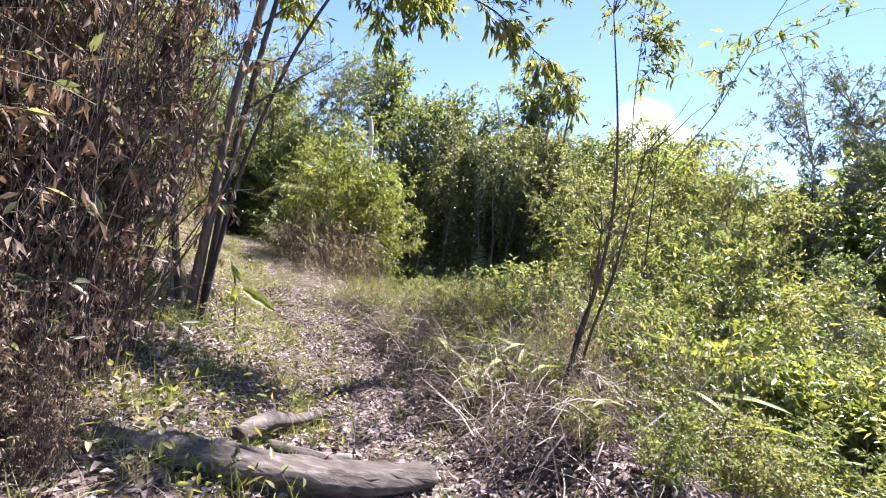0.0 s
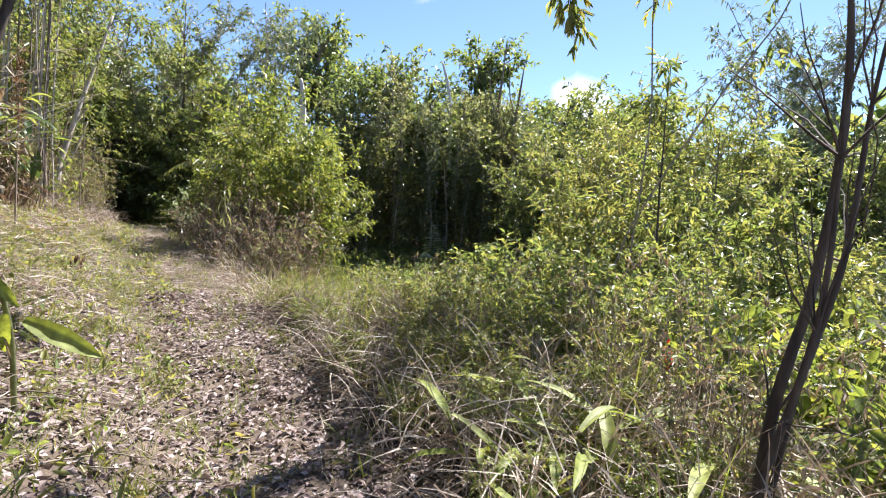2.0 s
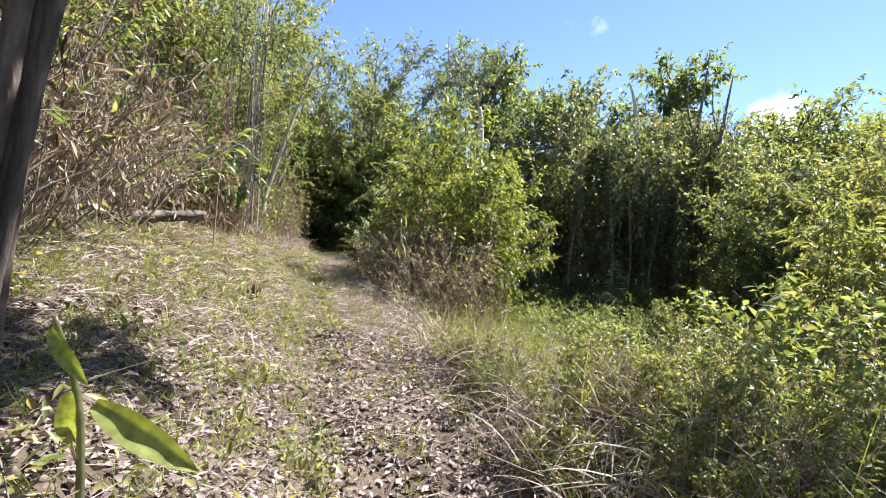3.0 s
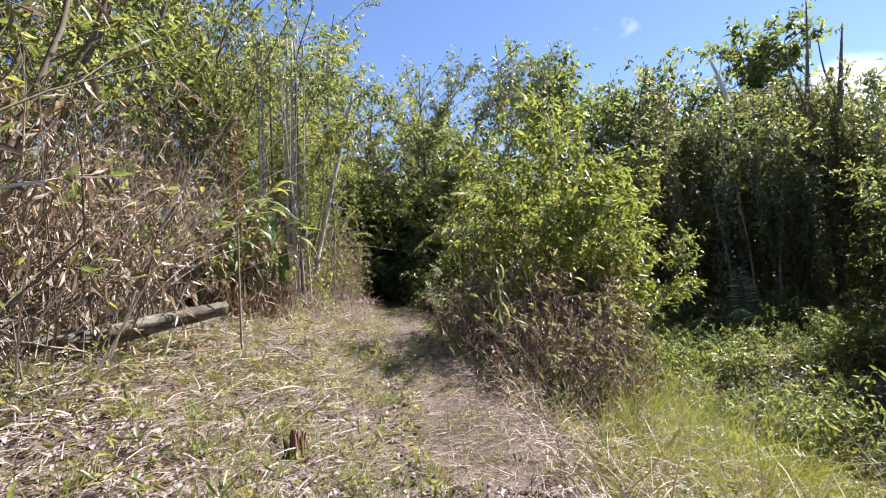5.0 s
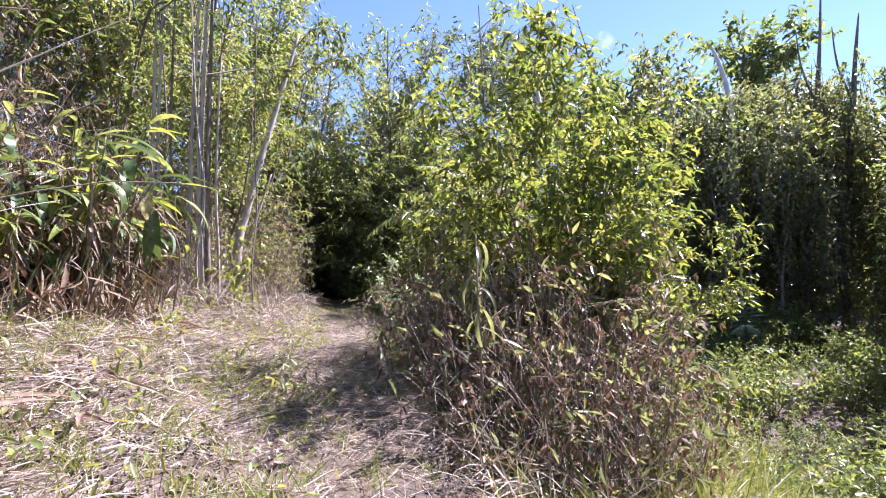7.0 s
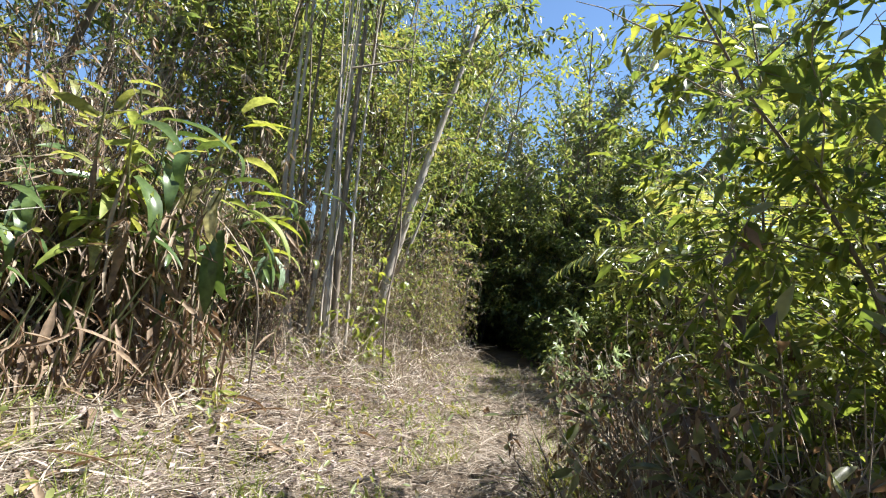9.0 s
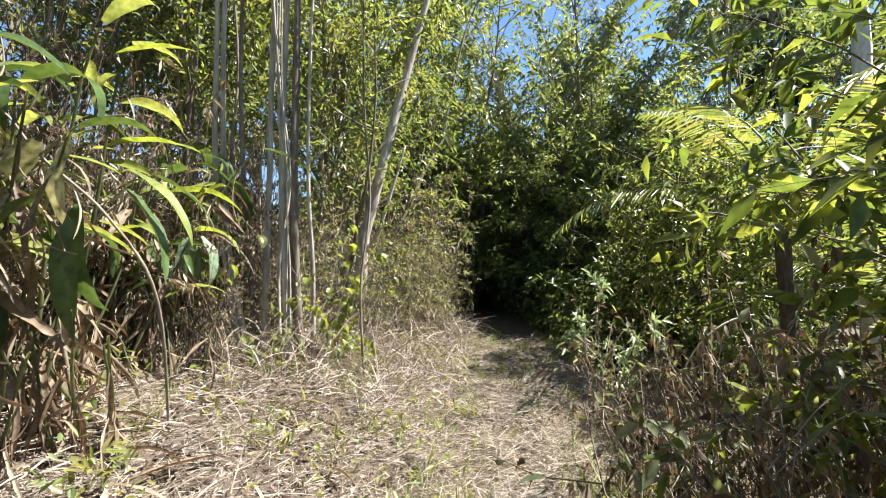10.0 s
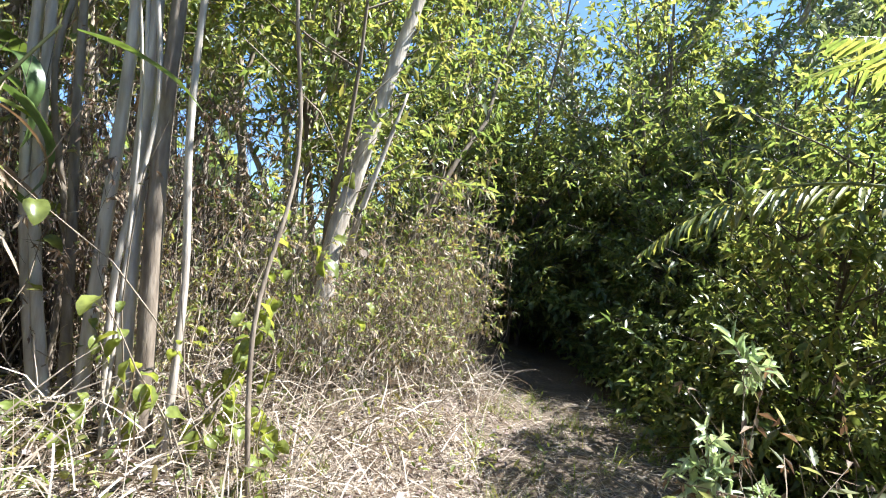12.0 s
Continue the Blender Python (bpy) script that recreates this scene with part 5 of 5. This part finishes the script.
limb(g, [(-7.8, 15.06, 2.0), (-7.55, 15.0, 2.35), (-7.35, 15.15, 3.1)], [.03, .022, .01], 7, .07, 78)
part("trunk", g, M_BARK_PALE, leaning)
for k in range(5):
    arching(leaning, 440 + k, (-7.2 + rg.normal(0, .2), 15.8, 5.0 + .15 * k), (rg.normal(.2, 1), rg.normal(-.2, 1), .35), 1.9, 30, M_LEAF_BRIGHT if k % 2 else M_LEAF_MID, M_TWIG, (.12, .04), 8)

# white-leaved bush beside the upper trail
white = tagged(plant("pale_bush", 141, .8, .1, 3, 20, 3, 6, (.052, .017), .5, "bush", .1, .9, -.02, .005, .07, (M_TWIG, M_LEAF_PALE), hang=.1, base=.08), "small bush with pale glossy leaves beside the trail", "shrub")
stand(white, -5.2, 15.2, 1.5, 0, tall=1.25)
repeat(white, [(-5.1, 15.35, 1.1, 90)], "pale bushes")
gw, gl = frond_geo(151, 1.1, 14, .24, .03, .25, -.16, 1.2)
dead_frond = tagged(part("dead_frond", gw, M_WHITE_WOOD), "grey dead palm frond lying on brown brush", "frond")
ends = along(sticks(np.random.default_rng(151), [(0, 0, 0)], [(1, 0, .25)], [1.1], 14, .015, -.16), np.zeros(28, int), np.repeat(np.linspace(.14, .99, 14), 2))[0]
for k, q in enumerate(ends):
    g1, r1 = Geo(), np.random.default_rng(600 + k)
    leaves(g1, r1, q[None], np.array([(.5, 1.0 if k % 2 else -1.0, -1.1)]), [.24 * math.sin(min(3.0, .45 + 2.5 * (k // 2) / 13))], [.03], True, fold=.4, droop=.25, tumble=.2)
    part("leaflet", g1, M_LEAF_DRY, dead_frond)
dead_frond.matrix_basis = pose(-4.0, 15.2, 1.3, 0, 12, 215)

# broad heart-leaved climbers at the foot of the stems
heart_leaf = broad_blade("leaf", 350, .14, .1, M_LEAF_SHRUB, .5)
for i, (x, y, n, h) in enumerate(((-7.05, 13.7, 60, .75), (-7.25, 13.85, 46, 1.3), (-8.3, 15.4, 30, .9), (-7.2, 13.2, 34, .3), (-7.75, 14.75, 26, .9), (-7.3, 12.8, 26, .9), (-6.9, 13.95, 40, .5))):
    cl = tagged(new("climber"), "leafy climber with pale heart-shaped leaves on the stems", "plant", "climbers")
    g = Geo()
    z = gz(x, y)
    ln = sticks(rg, np.tile([x, y, z - .05], (6, 1)) + rg.normal(0, .1, (6, 3)) * np.array([1, 1, 0]), np.array([[0, 0, 1.0]]) + rg.normal(0, .2, (6, 3)), np.full(6, h * 1.3), 6, .15)
    tubes(g, ln, np.full(6, .005), np.full(6, .002), 4)
    part("vine", g, M_TWIG, cl)
    p, t = along(ln, rg.integers(0, 6, n), rg.uniform(.15, 1, n))
    for q in p:
        b = part("leaf", heart_leaf, None, cl)
        s = rg.uniform(.4, .95)
        b.matrix_basis = pose(*q, rg.normal(0, 25), rg.uniform(5, 65), rg.uniform(0, 360)) @ Matrix.Diagonal((s, s, s, 1))

# dead broad leaves lying on the ground under the ginger
spots_d = np.concatenate([scatter(rg, 70, -2.6, -.7, 9.4, 14.2), scatter(rg, 210, -3.4, -1.3, 8.6, 12.6)])
for i, q in enumerate(spots_d):
    b = new("fallen_leaf", BLADES_DRY[i % 3])
    s = rg.uniform(.45, .95)
    b.matrix_basis = pose(q[0], q[1], q[2] + .035, rg.normal(0, 20), rg.uniform(-14, 4), rg.uniform(0, 360)) @ Matrix.Diagonal((s, s, s, 1))
    tagged(b, "long dead tan leaf lying on the straw", "leaf", "dead leaves on the ground")

# ---------------------------------------------------------------- litter, straw and grass
rng = np.random.default_rng(77)
g = Geo()
p = np.concatenate([scatter(rng, 40000, -2.6, 2.2, 1.2, 8.5), scatter(rng, 12000, -2.6, 3.0, -3.0, 1.3), scatter(rng, 9000, -4.5, -2.2, 0, 16), scatter(rng, 9000, -2.6, -.3, 8, 17)])
n = len(p)
sz = rng.uniform(.022, .075, n)
leaves(g, rng, p + np.stack([np.zeros(n), np.zeros(n), rng.uniform(.0, .035, n)], 1), around(rng, n) + rng.normal(0, .28, (n, 3)), sz, sz * rng.uniform(.35, .6, n), False, .6, .2, .5, curl=.12)
tagged(part("leaf_litter", g, M_LITTER), "dry brown and grey leaf litter covering the trail", "leaf litter", kind="stuff")
g = Geo()
p = np.concatenate([scatter(rng, 38000, -2.4, 1.2, 7.0, 18), scatter(rng, 12000, -2.6, 2.4, 1.5, 7.5), scatter(rng, 9000, -4.0, -2.0, 4, 16), scatter(rng, 12000, -3.2, -.5, 5.5, 12.5), scatter(rng, 34000, -2.3, 1.0, 10.4, 15.8)])
n = len(p)
w = around(rng, n) + np.abs(rng.normal(0, .3, (n, 1))) * np.array([[0, 0, 1.0]])
blades(g, rng, p + np.array([0, 0, .008]), w, rng.uniform(.06, .27, n), rng.uniform(.002, .0055, n), .25, 2)
tagged(part("dry_straw", g, M_STRAW), "cut dry straw and stems strewn over the ground", "straw", kind="stuff")
g = Geo()
p = np.concatenate([scatter(rng, 200, -3.0, 2.2, 1.5, 10), scatter(rng, 620, -2.9, -.3, 2.4, 12), scatter(rng, 300, -2.6, .9, 6, 18)])
who = np.repeat(np.arange(len(p)), 22)
q = p[who] + rng.normal(0, .05, (len(who), 3)) * np.array([1, 1, 0])
blades(g, rng, q, rng.normal(0, .5, q.shape) + np.array([0, 0, 1.0]), rng.uniform(.06, .24, len(q)), rng.uniform(.003, .007, len(q)), .5)
tagged(part("grass_tufts", g, M_GRASS), "small green and yellow grass tufts in the litter", "grass", kind="stuff")
g = Geo()
p = np.concatenate([scatter(rng, 520, .7, 4.2, 7.6, 13.2), scatter(rng, 170, .9, 2.6, 4.8, 8), scatter(rng, 70, 1.3, 3.0, 3.2, 5.2), scatter(rng, 330, 1.7, 3.6, 9.2, 12.0)])
size = np.where(np.arange(len(p)) < len(p) - 330, rng.uniform(.45, 1.25, len(p)), rng.uniform(.9, 1.6, len(p)))
who = np.repeat(np.arange(len(p)), 30)
q = p[who] + rng.normal(0, .07, (len(who), 3)) * np.array([1, 1, 0])
tilt = rng.normal(0, .45, (len(p), 3))[who]
blades(g, rng, q, tilt + rng.normal(0, .5, q.shape) + np.array([.05, -.1, .8]), size[who] * rng.uniform(.2, .75, len(q)), rng.uniform(.004, .011, len(q)), 1.1, 4)
tagged(part("tall_grass", g, M_GRASS), "long arching green and straw grass on the slope", "grass", kind="stuff")
g = Geo()
p = np.concatenate([scatter(rng, 5200, .6, 3.0, 7.2, 12.5), scatter(rng, 5200, .8, 2.6, 2.6, 8), scatter(rng, 2600, -2.0, -.6, 13.4, 17.5), scatter(rng, 2600, .6, 2.0, 3.0, 6.5)])
n = len(p)
blades(g, rng, p + np.stack([np.zeros(n), np.zeros(n), rng.uniform(0, .3, n)], 1), rng.normal(0, .8, (n, 3)) + np.array([0, 0, .35]), rng.uniform(.2, .6, n), rng.uniform(.004, .009, n), .8, 4)
tagged(part("dead_grass", g, M_STRAW), "tangled straw-coloured dead grass beside the trail", "grass", kind="stuff")
g = Geo()
p = np.concatenate([scatter(rng, 300, .9, 2.8, 2.8, 12), scatter(rng, 420, -3.0, -.1, 2.4, 16)])
who = np.repeat(np.arange(len(p)), 14)
q = p[who] + rng.normal(0, 1, (len(who), 3)) * np.array([.09, .09, .07]) + np.array([0, 0, .1])
leaves(g, rng, q, rng.normal(0, .8, q.shape) + np.array([0, 0, .3]), rng.uniform(.03, .09, len(q)), rng.uniform(.014, .034, len(q)), True)
tagged(part("seedlings", g, M_LEAF_BRIGHT), "small bright green leafy seedlings in the litter", "seedlings", kind="stuff")
g = Geo()
n = 900
p = np.concatenate([scatter(rng, 500, -4.0, -.6, 2, 16), scatter(rng, 400, .7, 2.6, 2.4, 10)])
tubes(g, sticks(rng, p + np.array([0, 0, .02]), around(rng, n) + np.abs(rng.normal(0, .18, (n, 1))) * np.array([[0, 0, 1.0]]), rng.uniform(.2, .9, n), 4, .1, -.03), rng.uniform(.002, .007, n), np.full(n, .001), 4)
tagged(part("fallen_twigs", g, M_TWIG), "dead fallen twigs strewn over the litter", "twigs", kind="stuff")

g = Geo()
p = np.concatenate([scatter(rng, 4200, -3.6, -.8, 6.8, 13.5), scatter(rng, 2600, .5, 2.2, 8.2, 12.6)])
n = len(p)
blades(g, rng, p + np.stack([np.zeros(n), np.zeros(n), rng.uniform(.01, .12, n)], 1), around(rng, n) + np.abs(rng.normal(0, .35, (n, 1))) * np.array([[0, 0, 1.0]]), rng.uniform(.1, .34, n), rng.uniform(.004, .01, n), .6, 3)
tagged(part("cut_stalks", g, M_STRAW), "long pale cut stalks and blades lying on the bank", "straw", kind="stuff")

# the woods that close the distance
g = Geo()
n = 32000
a = rng.uniform(-1.9, 1.9, n)
r = rng.uniform(34, 46, n)
x, y = r * np.sin(a), 6 + r * np.cos(a)
top = 6.5 + 1.6 * np.sin(a * 9) + 1.2 * np.sin(a * 23 + 1) + .8 * np.sin(a * 57)
z = -2.4 + (top + 2.4) * rng.uniform(0, 1, n) ** .8
leaves(g, rng, np.stack([x, y, z], 1), rng.normal(0, 1, (n, 3)), rng.uniform(.8, 1.7, n), rng.uniform(.5, 1.0, n), False)
tagged(part("far_woods", g, M_LEAF_DARK), "dark green woods closing the view all round", "woods", kind="stuff")
